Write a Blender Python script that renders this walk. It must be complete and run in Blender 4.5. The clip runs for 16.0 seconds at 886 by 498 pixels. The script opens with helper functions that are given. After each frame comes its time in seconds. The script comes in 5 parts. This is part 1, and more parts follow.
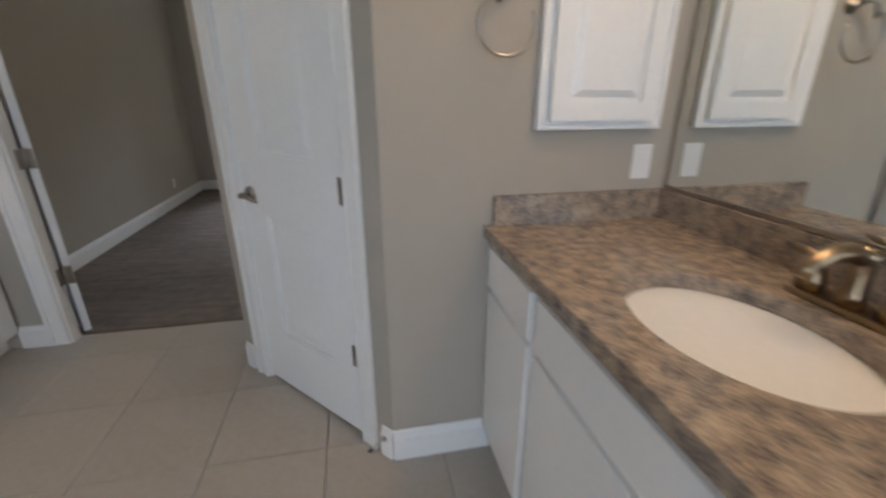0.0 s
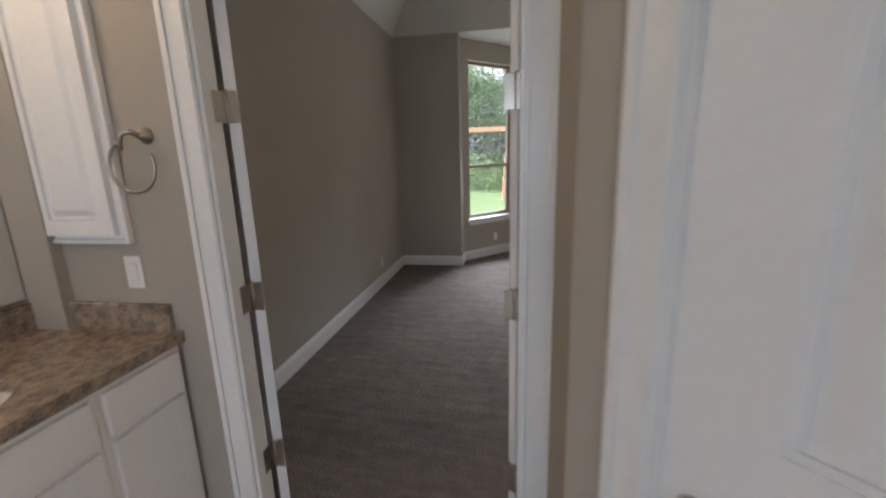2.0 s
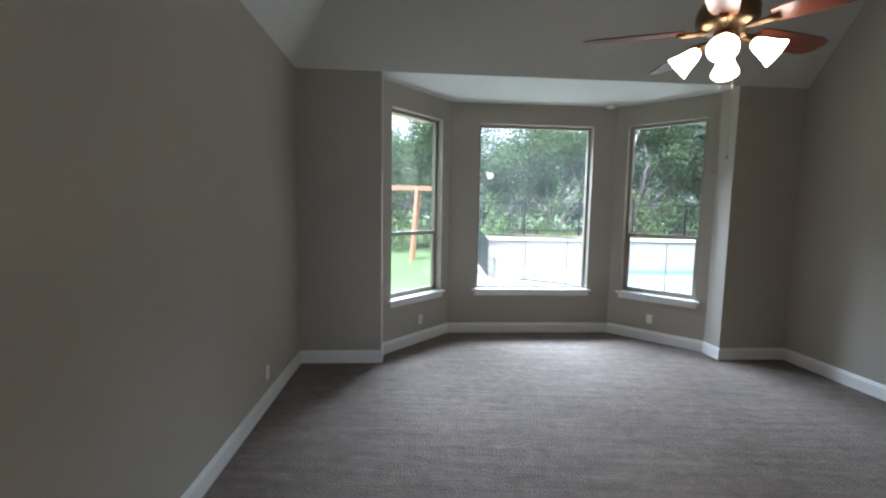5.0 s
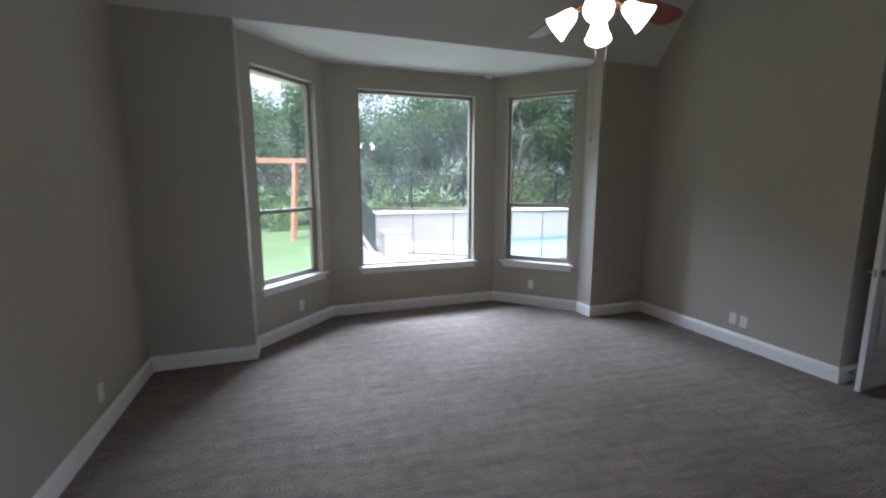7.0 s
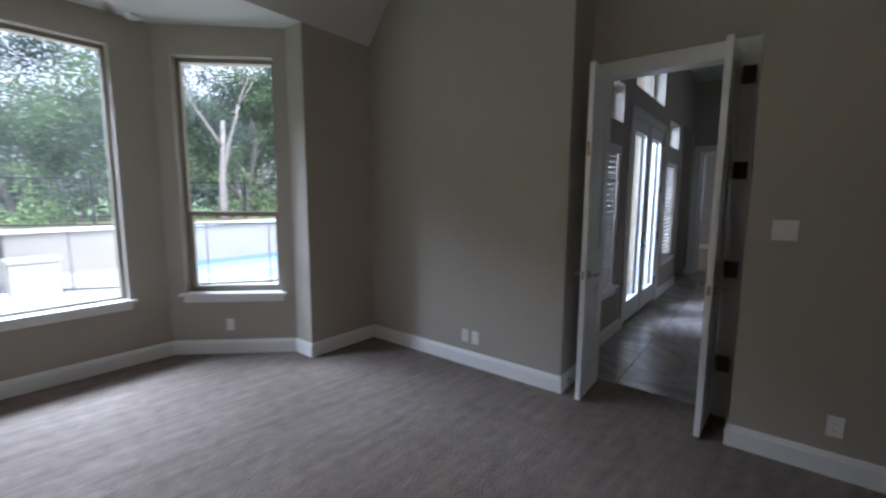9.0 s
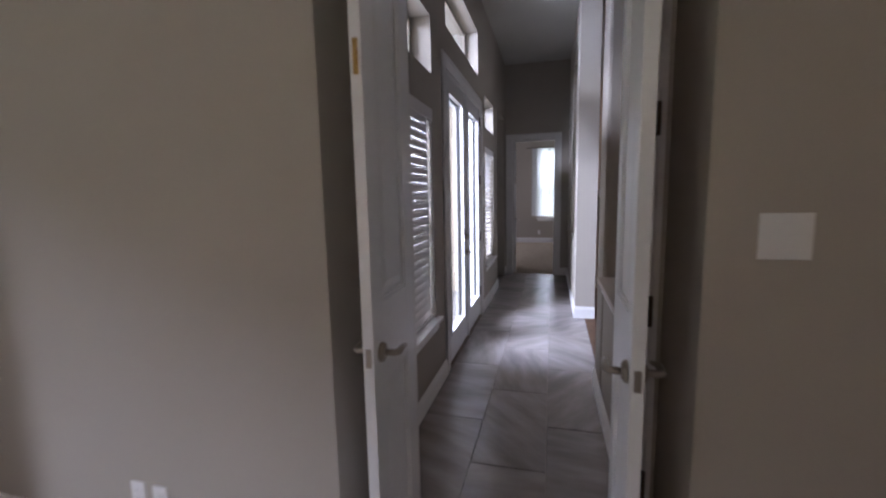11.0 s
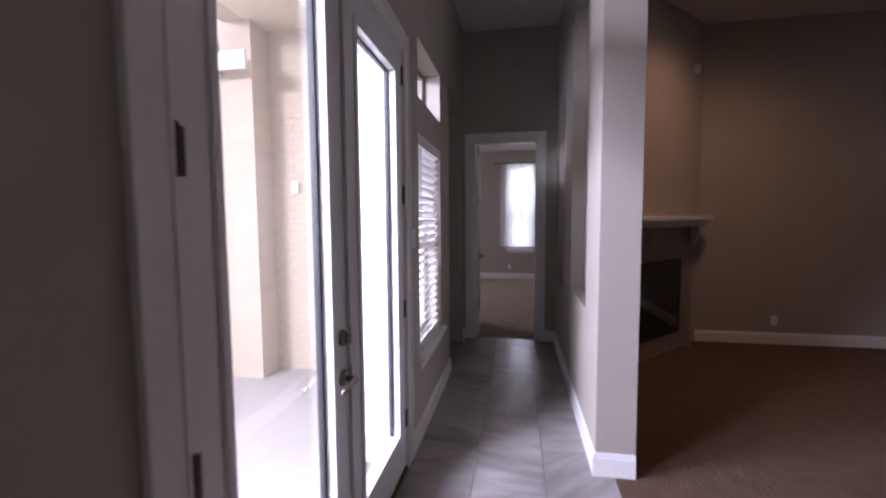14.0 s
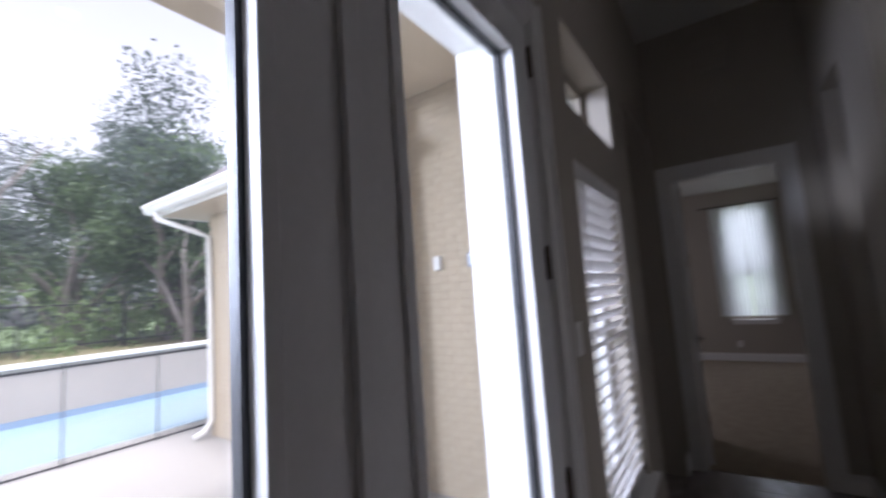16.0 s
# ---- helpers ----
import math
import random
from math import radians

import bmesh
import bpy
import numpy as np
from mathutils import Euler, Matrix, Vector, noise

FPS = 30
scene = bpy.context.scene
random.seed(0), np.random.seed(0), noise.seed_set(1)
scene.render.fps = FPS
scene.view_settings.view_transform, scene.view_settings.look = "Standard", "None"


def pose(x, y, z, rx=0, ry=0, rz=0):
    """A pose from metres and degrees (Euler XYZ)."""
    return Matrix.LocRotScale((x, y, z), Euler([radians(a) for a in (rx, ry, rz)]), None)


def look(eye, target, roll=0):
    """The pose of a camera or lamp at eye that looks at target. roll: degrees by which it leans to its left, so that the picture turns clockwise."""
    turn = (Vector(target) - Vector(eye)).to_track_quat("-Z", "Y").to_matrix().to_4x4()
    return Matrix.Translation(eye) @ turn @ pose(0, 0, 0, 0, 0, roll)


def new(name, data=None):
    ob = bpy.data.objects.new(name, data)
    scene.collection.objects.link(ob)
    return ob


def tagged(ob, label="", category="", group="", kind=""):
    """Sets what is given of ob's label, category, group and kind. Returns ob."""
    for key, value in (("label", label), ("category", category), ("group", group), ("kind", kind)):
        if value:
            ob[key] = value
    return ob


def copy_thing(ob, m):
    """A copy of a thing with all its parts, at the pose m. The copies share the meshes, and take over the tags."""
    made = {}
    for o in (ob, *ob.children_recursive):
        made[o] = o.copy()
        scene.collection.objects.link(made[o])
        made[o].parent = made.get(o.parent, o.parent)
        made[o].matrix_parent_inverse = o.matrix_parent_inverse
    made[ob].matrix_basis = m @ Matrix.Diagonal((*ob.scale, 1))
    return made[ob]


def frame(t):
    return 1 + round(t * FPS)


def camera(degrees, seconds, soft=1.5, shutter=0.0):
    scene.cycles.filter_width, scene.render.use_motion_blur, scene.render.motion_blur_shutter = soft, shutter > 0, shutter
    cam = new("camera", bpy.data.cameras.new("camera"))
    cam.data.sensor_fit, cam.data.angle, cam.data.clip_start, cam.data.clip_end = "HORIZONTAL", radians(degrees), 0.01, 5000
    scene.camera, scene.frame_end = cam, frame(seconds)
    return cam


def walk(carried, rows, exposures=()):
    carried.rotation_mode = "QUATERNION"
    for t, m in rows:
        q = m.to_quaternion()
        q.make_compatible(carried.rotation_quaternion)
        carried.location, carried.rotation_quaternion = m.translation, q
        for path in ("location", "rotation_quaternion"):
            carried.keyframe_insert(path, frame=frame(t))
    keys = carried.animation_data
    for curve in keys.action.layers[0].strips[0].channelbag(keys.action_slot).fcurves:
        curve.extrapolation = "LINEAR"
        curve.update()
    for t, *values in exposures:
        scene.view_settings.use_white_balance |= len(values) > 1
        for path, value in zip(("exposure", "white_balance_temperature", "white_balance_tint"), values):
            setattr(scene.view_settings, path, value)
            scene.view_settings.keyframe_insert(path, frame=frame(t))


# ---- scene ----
cam = camera(93.3, 16.0, soft=2.2, shutter=0.5)
PATH = [
    (0, (0.208, -0.253, 1.354), (0.584, 1.586, 0.663), -0.0),
    (0.5, (0.014, 0.01, 1.386), (0.174, 1.896, 0.74), -0.8),
    (1, (-0.173, 0.324, 1.438), (-0.229, 2.217, 0.795), -3.4),
    (1.5, (-0.317, 0.665, 1.505), (-0.518, 2.583, 0.975), -1.2),
    (2, (-0.523, 1.027, 1.527), (-0.872, 2.947, 1.087), -1.8),
    (2.5, (-0.695, 1.39, 1.554), (-0.988, 3.336, 1.194), -2.2),
    (3, (-0.832, 1.739, 1.619), (-1.167, 3.701, 1.423), -1.0),
    (3.5, (-0.914, 2.01, 1.545), (-1.041, 4.001, 1.408), -2.3),
    (4, (-0.916, 2.229, 1.607), (-0.923, 4.221, 1.433), -1.1),
    (6.5, (-0.987, 2.36, 1.643), (-0.488, 4.287, 1.447), 0.3),
    (7, (-0.845, 2.542, 1.631), (-0.196, 4.41, 1.325), -0.1),
    (7.5, (-0.661, 2.769, 1.6), (0.108, 4.583, 1.255), -0.8),
    (8, (-0.457, 3.02, 1.535), (0.689, 4.63, 1.222), 0.6),
    (8.5, (-0.087, 3.173, 1.533), (1.34, 4.541, 1.233), -0.9),
    (9, (0.283, 3.338, 1.521), (1.841, 4.567, 1.273), 0.3),
    (9.5, (0.718, 3.465, 1.481), (2.454, 4.441, 1.297), 0.8),
    (12, (3.023, 3.965, 1.46), (4.959, 4.373, 1.169), -0.7),
    (12.5, (3.476, 3.968, 1.47), (5.423, 4.351, 1.221), 0.4),
    (13, (3.886, 4.006, 1.482), (5.855, 4.315, 1.313), 1.0),
    (13.5, (4.293, 4.02, 1.498), (6.275, 4.249, 1.354), -0.8),
    (14, (4.679, 4.017, 1.502), (6.643, 4.365, 1.354), -0.4),
    (14.5, (5.036, 4.061, 1.527), (6.996, 4.456, 1.478), -1.6),
    (15, (5.326, 4.068, 1.576), (7.274, 4.514, 1.666), -1.0),
    (15.5, (5.535, 4.079, 1.59), (7.403, 4.744, 1.845), -1.7),
    (16, (5.751, 4.197, 1.564), (7.397, 5.313, 1.776), -4.0),
]
EXPOSURE = [
    (0, 0.9, 5850, 16), (1.5, 0.85, 5950, 18), (2.0, 0.95, 6000, 20), (3.0, 1.1, 5700, 16), (3.5, 1.35, 5400, 11), (4.2, 1.3, 5400, 12), (6.5, 0.82, 5400, 15), (8.0, 0.82, 5350, 17), (9.5, 0.85, 5400, 21), (12, 1.75, 6000, 38), (13.5, 1.45, 6050, 45), (15, 0.75, 5950, 34), (16, 0.35, 5900, 28),
]
walk(cam, [(t, look(eye, to, roll)) for t, eye, to, roll in PATH], EXPOSURE)

# ---- world and light ----
world = bpy.data.worlds.new("sky")
scene.world = world
world.use_nodes = True
wn = world.node_tree
sky = wn.nodes.new("ShaderNodeTexSky")
sky.sky_type = "NISHITA"
sky.sun_disc = False
sky.sun_elevation, sky.sun_rotation = radians(55), radians(200)
sky.dust_density = 4.0
sky.ozone_density = 1.0
hs = wn.nodes.new("ShaderNodeHueSaturation")
hs.inputs["Saturation"].default_value, hs.inputs["Value"].default_value = 0.12, 2.35
wn.links.new(sky.outputs[0], hs.inputs["Color"])
wn.links.new(hs.outputs[0], wn.nodes["Background"].inputs[0])
wn.nodes["Background"].inputs[1].default_value = 0.15
sun_data = bpy.data.lights.new("sun", "SUN")
sun_data.energy, sun_data.angle, sun_data.color = 3.5, radians(14), (1.0, 0.96, 0.9)
sun = new("sun", sun_data)
sun.matrix_world = look((0, 0, 30), (4, 11, 0))


def area_lamp(name, eye, target, sx, sy, watts, color=(1, 1, 1), spread=180):
    d = bpy.data.lights.new(name, "AREA")
    d.shape, d.size, d.size_y, d.energy, d.color = "RECTANGLE", sx, sy, watts, color
    d.spread = radians(spread)
    ob = new(name, d)
    ob.matrix_world = look(eye, target)
    return ob


def bulb(name, at, watts, color, radius=0.03):
    d = bpy.data.lights.new(name, "POINT")
    d.energy, d.color, d.shadow_soft_size = watts, color, radius
    ob = new(name, d)
    ob.location = at
    return ob


# daylight of the open sky at the bay and at the porch, from under the eaves
area_lamp("bay_sky_light", (0.2, 10.3, 4.35), (0.9, 6.2, 1.0), 4.6, 1.3, 830, (0.84, 0.94, 1.0))
area_lamp("porch_sky_light", (4.95, 7.3, 2.35), (5.8, 3.5, 1.3), 2.2, 2.0, 125, (0.78, 0.89, 1.0), 120)
area_lamp("bath_window_light", (-0.53, -2.93, 1.6), (-0.53, 0, 1.3), 1.7, 1.1, 17, (0.66, 0.83, 1.0))
area_lamp("far_window_light", (16.3, 4.0, 2.2), (14, 4.0, 1.6), 1.6, 2.2, 26, (0.9, 0.96, 1.0))
# added fill lamp, out of view, to brighten the far bedroom
area_lamp("far_side_light", (12.5, 7.45, 1.65), (12.5, 4.0, 0.8), 1.9, 1.5, 14, (0.95, 0.97, 1.0))

# ---- materials ----


def srgb(r, g, b):
    return tuple(((c / 255) / 12.92 if c / 255 < 0.04045 else ((c / 255 + 0.055) / 1.055) ** 2.4) for c in (r, g, b)) + (1.0,)


def material(name, c0, c1=None, rough=0.6, metal=0.0, scale=4.0, fine=60.0, bump=0.15, dist=0.002, stretch=(1, 1, 1), spec=0.5, coat=0.0):
    """Two colours mixed by a coarse and a fine noise, with fine relief."""
    m = bpy.data.materials.new(name)
    m.use_nodes = True
    nt = m.node_tree
    b = nt.nodes["Principled BSDF"]
    b.inputs["Roughness"].default_value, b.inputs["Metallic"].default_value = rough, metal
    b.inputs["Specular IOR Level"].default_value = spec
    b.inputs["Coat Weight"].default_value = coat
    tc = nt.nodes.new("ShaderNodeTexCoord")
    mp = nt.nodes.new("ShaderNodeMapping")
    mp.inputs["Scale"].default_value = stretch
    nt.links.new(tc.outputs["Object"], mp.inputs[0])
    n1, n2 = nt.nodes.new("ShaderNodeTexNoise"), nt.nodes.new("ShaderNodeTexNoise")
    n1.inputs["Scale"].default_value, n2.inputs["Scale"].default_value = scale, fine
    n1.inputs["Detail"].default_value, n2.inputs["Detail"].default_value = 4, 3
    nt.links.new(mp.outputs[0], n1.inputs[0])
    nt.links.new(mp.outputs[0], n2.inputs[0])
    add = nt.nodes.new("ShaderNodeMath")
    add.operation = "ADD"
    nt.links.new(n1.outputs[0], add.inputs[0])
    nt.links.new(n2.outputs[0], add.inputs[1])
    ramp = nt.nodes.new("ShaderNodeMapRange")
    ramp.inputs[1].default_value, ramp.inputs[2].default_value = 0.7, 1.3
    nt.links.new(add.outputs[0], ramp.inputs[0])
    mix = nt.nodes.new("ShaderNodeMix")
    mix.data_type = "RGBA"
    mix.inputs[6].default_value, mix.inputs[7].default_value = c0, c1 or c0
    nt.links.new(ramp.outputs[0], mix.inputs[0])
    nt.links.new(mix.outputs[2], b.inputs["Base Color"])
    if bump:
        bp = nt.nodes.new("ShaderNodeBump")
        bp.inputs["Strength"].default_value, bp.inputs["Distance"].default_value = bump, dist
        nt.links.new(n2.outputs[0], bp.inputs["Height"])
        nt.links.new(bp.outputs[0], b.inputs["Normal"])
    return m


def turned(m):
    """Turns and shifts the pattern from piece to piece."""
    nt = m.node_tree
    info, rot = nt.nodes.new("ShaderNodeObjectInfo"), nt.nodes.new("ShaderNodeVectorRotate")
    mul, sh = nt.nodes.new("ShaderNodeMath"), nt.nodes.new("ShaderNodeVectorMath")
    mul.operation, mul.inputs[1].default_value = "MULTIPLY", 40.0
    rot.rotation_type = "Z_AXIS"
    tc, mp = nt.nodes["Texture Coordinate"], nt.nodes["Mapping"]
    nt.links.new(info.outputs["Random"], mul.inputs[0])
    nt.links.new(mul.outputs[0], rot.inputs["Angle"])
    nt.links.new(tc.outputs["Object"], rot.inputs["Vector"])
    sh.operation = "ADD"
    nt.links.new(rot.outputs[0], sh.inputs[0])
    nt.links.new(mul.outputs[0], sh.inputs[1])
    nt.links.new(sh.outputs[0], mp.inputs[0])


def streaked(m, angle, across, along_, amount):
    """Adds the long brushed tracks of a vacuum cleaner to the tone and to the pile's relief."""
    nt = m.node_tree
    tc = nt.nodes["Texture Coordinate"]
    mp, n = nt.nodes.new("ShaderNodeMapping"), nt.nodes.new("ShaderNodeTexNoise")
    mp.inputs["Rotation"].default_value = (0, 0, angle)
    mp.vector_type = "TEXTURE"
    mp.inputs["Scale"].default_value = (1 / along_, 1 / across, 1)
    n.inputs["Scale"].default_value, n.inputs["Detail"].default_value = 1.0, 3.0
    nt.links.new(tc.outputs["Object"], mp.inputs[0])
    nt.links.new(mp.outputs[0], n.inputs[0])
    mr = nt.nodes.new("ShaderNodeMapRange")
    mr.inputs[1].default_value, mr.inputs[2].default_value = 0.3, 0.7
    mr.inputs[3].default_value, mr.inputs[4].default_value = 1 - amount, 1 + amount
    nt.links.new(n.outputs[0], mr.inputs[0])
    b = nt.nodes["Principled BSDF"]
    old = b.inputs["Base Color"].links[0].from_socket
    vm = nt.nodes.new("ShaderNodeVectorMath")
    vm.operation = "SCALE"
    nt.links.new(old, vm.inputs[0])
    nt.links.new(mr.outputs[0], vm.inputs["Scale"])
    nt.links.new(vm.outputs[0], b.inputs["Base Color"])
    bp = nt.nodes["Bump"]
    ma = nt.nodes.new("ShaderNodeMath")
    ma.operation, ma.inputs[1].default_value = "MULTIPLY_ADD", 0.6
    nt.links.new(bp.inputs["Height"].links[0].from_socket, ma.inputs[2])
    nt.links.new(n.outputs[0], ma.inputs[0])
    nt.links.new(ma.outputs[0], bp.inputs["Height"])


def shade(v, k):
    return (v[0] * k, v[1] * k, v[2] * k, 1)


def duo(name, c, k=0.88, **kw):
    return material(name, c, shade(c, k), **kw)


WALL = duo("greige_wall_paint", (0.415, 0.375, 0.315, 1), 0.94, rough=0.75, scale=1.5, fine=180, bump=0.12, spec=0.3)
CEIL = duo("ceiling_paint", (0.62, 0.61, 0.565, 1), 0.95, rough=0.85, scale=1.2, fine=140, bump=0.15, spec=0.2)
TRIM = duo("white_trim_paint", (0.80, 0.79, 0.76, 1), 0.95, rough=0.35, scale=2, fine=40, bump=0.04)
DOORP = duo("white_door_paint", (0.80, 0.80, 0.79, 1), 0.95, rough=0.3, scale=2, fine=50, bump=0.05)
CABP = duo("white_cabinet_paint", (0.82, 0.81, 0.79, 1), 0.95, rough=0.35, scale=2, fine=50, bump=0.04)
NICKEL = duo("brushed_nickel", (0.42, 0.37, 0.31, 1), 0.8, rough=0.32, metal=1.0, scale=8, fine=200, bump=0.03)
FAUCETM = duo("antique_bronze", (0.34, 0.25, 0.15, 1), 0.6, rough=0.28, metal=1.0, scale=10, fine=150, bump=0.03)
BRONZE = duo("aged_bronze", (0.20, 0.13, 0.07, 1), 0.7, rough=0.35, metal=1.0, scale=10, fine=120, bump=0.05)
HINGEDARK = duo("dark_bronze_hinge", (0.085, 0.05, 0.035, 1), 0.7, rough=0.5, metal=0.3, scale=10, fine=120, bump=0.05)
WINFRAME = duo("tan_window_frame", (0.32, 0.28, 0.22, 1), 0.9, rough=0.45, scale=3, fine=80, bump=0.03)
PLATE = duo("white_plastic_plate", (0.78, 0.77, 0.74, 1), 0.97, rough=0.35, scale=4, fine=60, bump=0.0)
BLACK = duo("black_metal", (0.02, 0.02, 0.022, 1), 0.8, rough=0.5, scale=5, fine=90, bump=0.05)
CARPET = material("taupe_carpet", (0.245, 0.202, 0.168, 1), (0.165, 0.136, 0.112, 1), rough=0.95, scale=11, fine=75, bump=1.0, dist=0.016, spec=0.1)
streaked(CARPET, radians(-6), 17.0, 2.0, 0.14)
streaked(CARPET, radians(20), 1.7, 1.1, 0.09)
FARCARPET = material("beige_carpet", (0.46, 0.39, 0.30, 1), (0.36, 0.30, 0.23, 1), rough=0.95, scale=8, fine=75, bump=0.8, dist=0.012, spec=0.1)
LIVCARPET = material("brown_carpet", (0.15, 0.095, 0.062, 1), (0.095, 0.06, 0.04, 1), rough=0.95, scale=8, fine=75, bump=0.8, dist=0.012, spec=0.1)
GRAVEL = duo("pale_gravel", (0.36, 0.33, 0.29, 1), 0.6, rough=0.95, scale=8, fine=60, bump=0.8, dist=0.02)
CONCRETE = duo("pale_concrete", (0.40, 0.38, 0.345, 1), 0.85, rough=0.8, scale=0.8, fine=25, bump=0.2)
GRASS = material("lawn_grass", (0.15, 0.215, 0.09, 1), (0.11, 0.165, 0.065, 1), rough=0.9, scale=0.6, fine=30, bump=0.6, dist=0.03)
STUCCO = duo("cream_stone_wall", (0.50, 0.415, 0.30, 1), 0.9, rough=0.85, scale=2.5, fine=30, bump=0.5, dist=0.008, stretch=(1, 1, 3))
FASCIA = duo("white_fascia", (0.8, 0.79, 0.75, 1), 0.93, rough=0.5, scale=2, fine=40, bump=0.05)
SHINGLE = duo("grey_shingle", (0.20, 0.18, 0.18, 1), 0.6, rough=0.9, scale=3, fine=40, bump=0.5, dist=0.01)
GRANITE = material("brown_granite", (0.46, 0.36, 0.255, 1), (0.085, 0.07, 0.065, 1), rough=0.14, scale=30, fine=160, bump=0.0)
CERAMIC = duo("white_ceramic", (0.82, 0.80, 0.76, 1), 0.99, rough=0.12, scale=3, fine=30, bump=0.0)
BATHTILE = material("beige_floor_tile", (0.42, 0.385, 0.335, 1), (0.37, 0.335, 0.285, 1), rough=0.4, scale=2.5, fine=30, bump=0.05)
HALLTILE = material("grey_veined_tile", (0.41, 0.375, 0.355, 1), (0.22, 0.195, 0.182, 1), rough=0.25, scale=1.3, fine=4.5, bump=0.03, stretch=(0.6, 2.3, 1))
turned(HALLTILE)
GROUT = duo("grout", (0.40, 0.365, 0.32, 1), 0.85, rough=0.9, scale=5, fine=80)
FPTILE = duo("grey_stone_tile", (0.30, 0.24, 0.19, 1), 0.75, rough=0.5, scale=4, fine=40, bump=0.1)
BLADE = material("cherry_blade", (0.16, 0.045, 0.02, 1), (0.08, 0.02, 0.01, 1), rough=0.3, scale=3, fine=30, stretch=(1, 8, 1), bump=0.03)
BARK = duo("grey_bark", (0.27, 0.24, 0.22, 1), 0.6, rough=0.9, scale=6, fine=40, bump=0.6, dist=0.01)
LEAF = material("green_leaf", (0.22, 0.31, 0.15, 1), (0.055, 0.085, 0.05, 1), rough=0.5, scale=1.1, fine=3.5, bump=0)
LEAFDARK = material("dark_cedar_leaf", (0.17, 0.22, 0.18, 1), (0.05, 0.066, 0.058, 1), rough=0.55, scale=1.1, fine=3.5, bump=0)
LEAFPALE = material("pale_shrub_leaf", (0.30, 0.42, 0.18, 1), (0.13, 0.20, 0.08, 1), rough=0.5, scale=1.4, fine=4, bump=0)
for _l in (LEAF, LEAFDARK, LEAFPALE):
    _n = _l.node_tree
    _t, _m = _n.nodes.new("ShaderNodeBsdfTranslucent"), _n.nodes.new("ShaderNodeMixShader")
    _m.inputs[0].default_value = 0.55
    _n.links.new(_n.nodes["Principled BSDF"].inputs["Base Color"].links[0].from_socket, _t.inputs[0])
    _n.links.new(_n.nodes["Principled BSDF"].outputs[0], _m.inputs[1])
    _n.links.new(_t.outputs[0], _m.inputs[2])
    _n.links.new(_m.outputs[0], _n.nodes["Material Output"].inputs[0])
CEDAR = duo("red_cedar_wood", (0.36, 0.17, 0.09, 1), 0.75, rough=0.6, scale=2, fine=30, stretch=(1, 1, 6))
BLIND = duo("white_blind_slat_thin", (0.80, 0.78, 0.76, 1), 0.97, rough=0.4, scale=3, fine=60, bump=0.02)
_n = BLIND.node_tree
_t, _m = _n.nodes.new("ShaderNodeBsdfTranslucent"), _n.nodes.new("ShaderNodeMixShader")
_t.inputs[0].default_value, _m.inputs[0].default_value = (0.8, 0.77, 0.74, 1), 0.015
_n.links.new(_n.nodes["Principled BSDF"].outputs[0], _m.inputs[1])
_n.links.new(_t.outputs[0], _m.inputs[2])
_n.links.new(_m.outputs[0], _n.nodes["Material Output"].inputs[0])
POOLPLASTER = duo("pool_plaster", (0.36, 0.50, 0.56, 1), 0.9, rough=0.6, scale=1, fine=12)
MULCH = duo("scrub_ground", (0.22, 0.20, 0.10, 1), 0.6, rough=0.95, scale=0.5, fine=8, bump=0.5, dist=0.03)


def glass(name):
    m = bpy.data.materials.new(name)
    m.use_nodes = True
    nt = m.node_tree
    nt.nodes.clear()
    out = nt.nodes.new("ShaderNodeOutputMaterial")
    tr, gl = nt.nodes.new("ShaderNodeBsdfTransparent"), nt.nodes.new("ShaderNodeBsdfGlossy")
    tr.inputs[0].default_value = (0.93, 0.95, 0.94, 1)
    gl.inputs["Roughness"].default_value = 0.0
    lw, mx = nt.nodes.new("ShaderNodeLayerWeight"), nt.nodes.new("ShaderNodeMixShader")
    lw.inputs[0].default_value = 0.5
    pw, ad = nt.nodes.new("ShaderNodeMath"), nt.nodes.new("ShaderNodeMath")
    pw.operation, ad.operation = "POWER", "MULTIPLY_ADD"
    pw.inputs[1].default_value = 5.0
    ad.inputs[1].default_value, ad.inputs[2].default_value = 0.8, 0.035
    nt.links.new(lw.outputs[1], pw.inputs[0])
    nt.links.new(pw.outputs[0], ad.inputs[0])
    nt.links.new(ad.outputs[0], mx.inputs[0])
    nt.links.new(tr.outputs[0], mx.inputs[1])
    nt.links.new(gl.outputs[0], mx.inputs[2])
    # pale translucent share puts the veiling glare of daylight into the pane
    veil, mx2 = nt.nodes.new("ShaderNodeBsdfTranslucent"), nt.nodes.new("ShaderNodeMixShader")
    nz, mr = nt.nodes.new("ShaderNodeTexNoise"), nt.nodes.new("ShaderNodeMapRange")
    nz.inputs["Scale"].default_value = 2.0
    mr.inputs[3].default_value, mr.inputs[4].default_value = 0.004, 0.010
    veil.inputs[0].default_value = (0.8, 0.82, 0.84, 1)
    nt.links.new(nz.outputs[0], mr.inputs[0])
    nt.links.new(mr.outputs[0], mx2.inputs[0])
    nt.links.new(mx.outputs[0], mx2.inputs[1])
    nt.links.new(veil.outputs[0], mx2.inputs[2])
    nt.links.new(mx2.outputs[0], out.inputs[0])
    return m


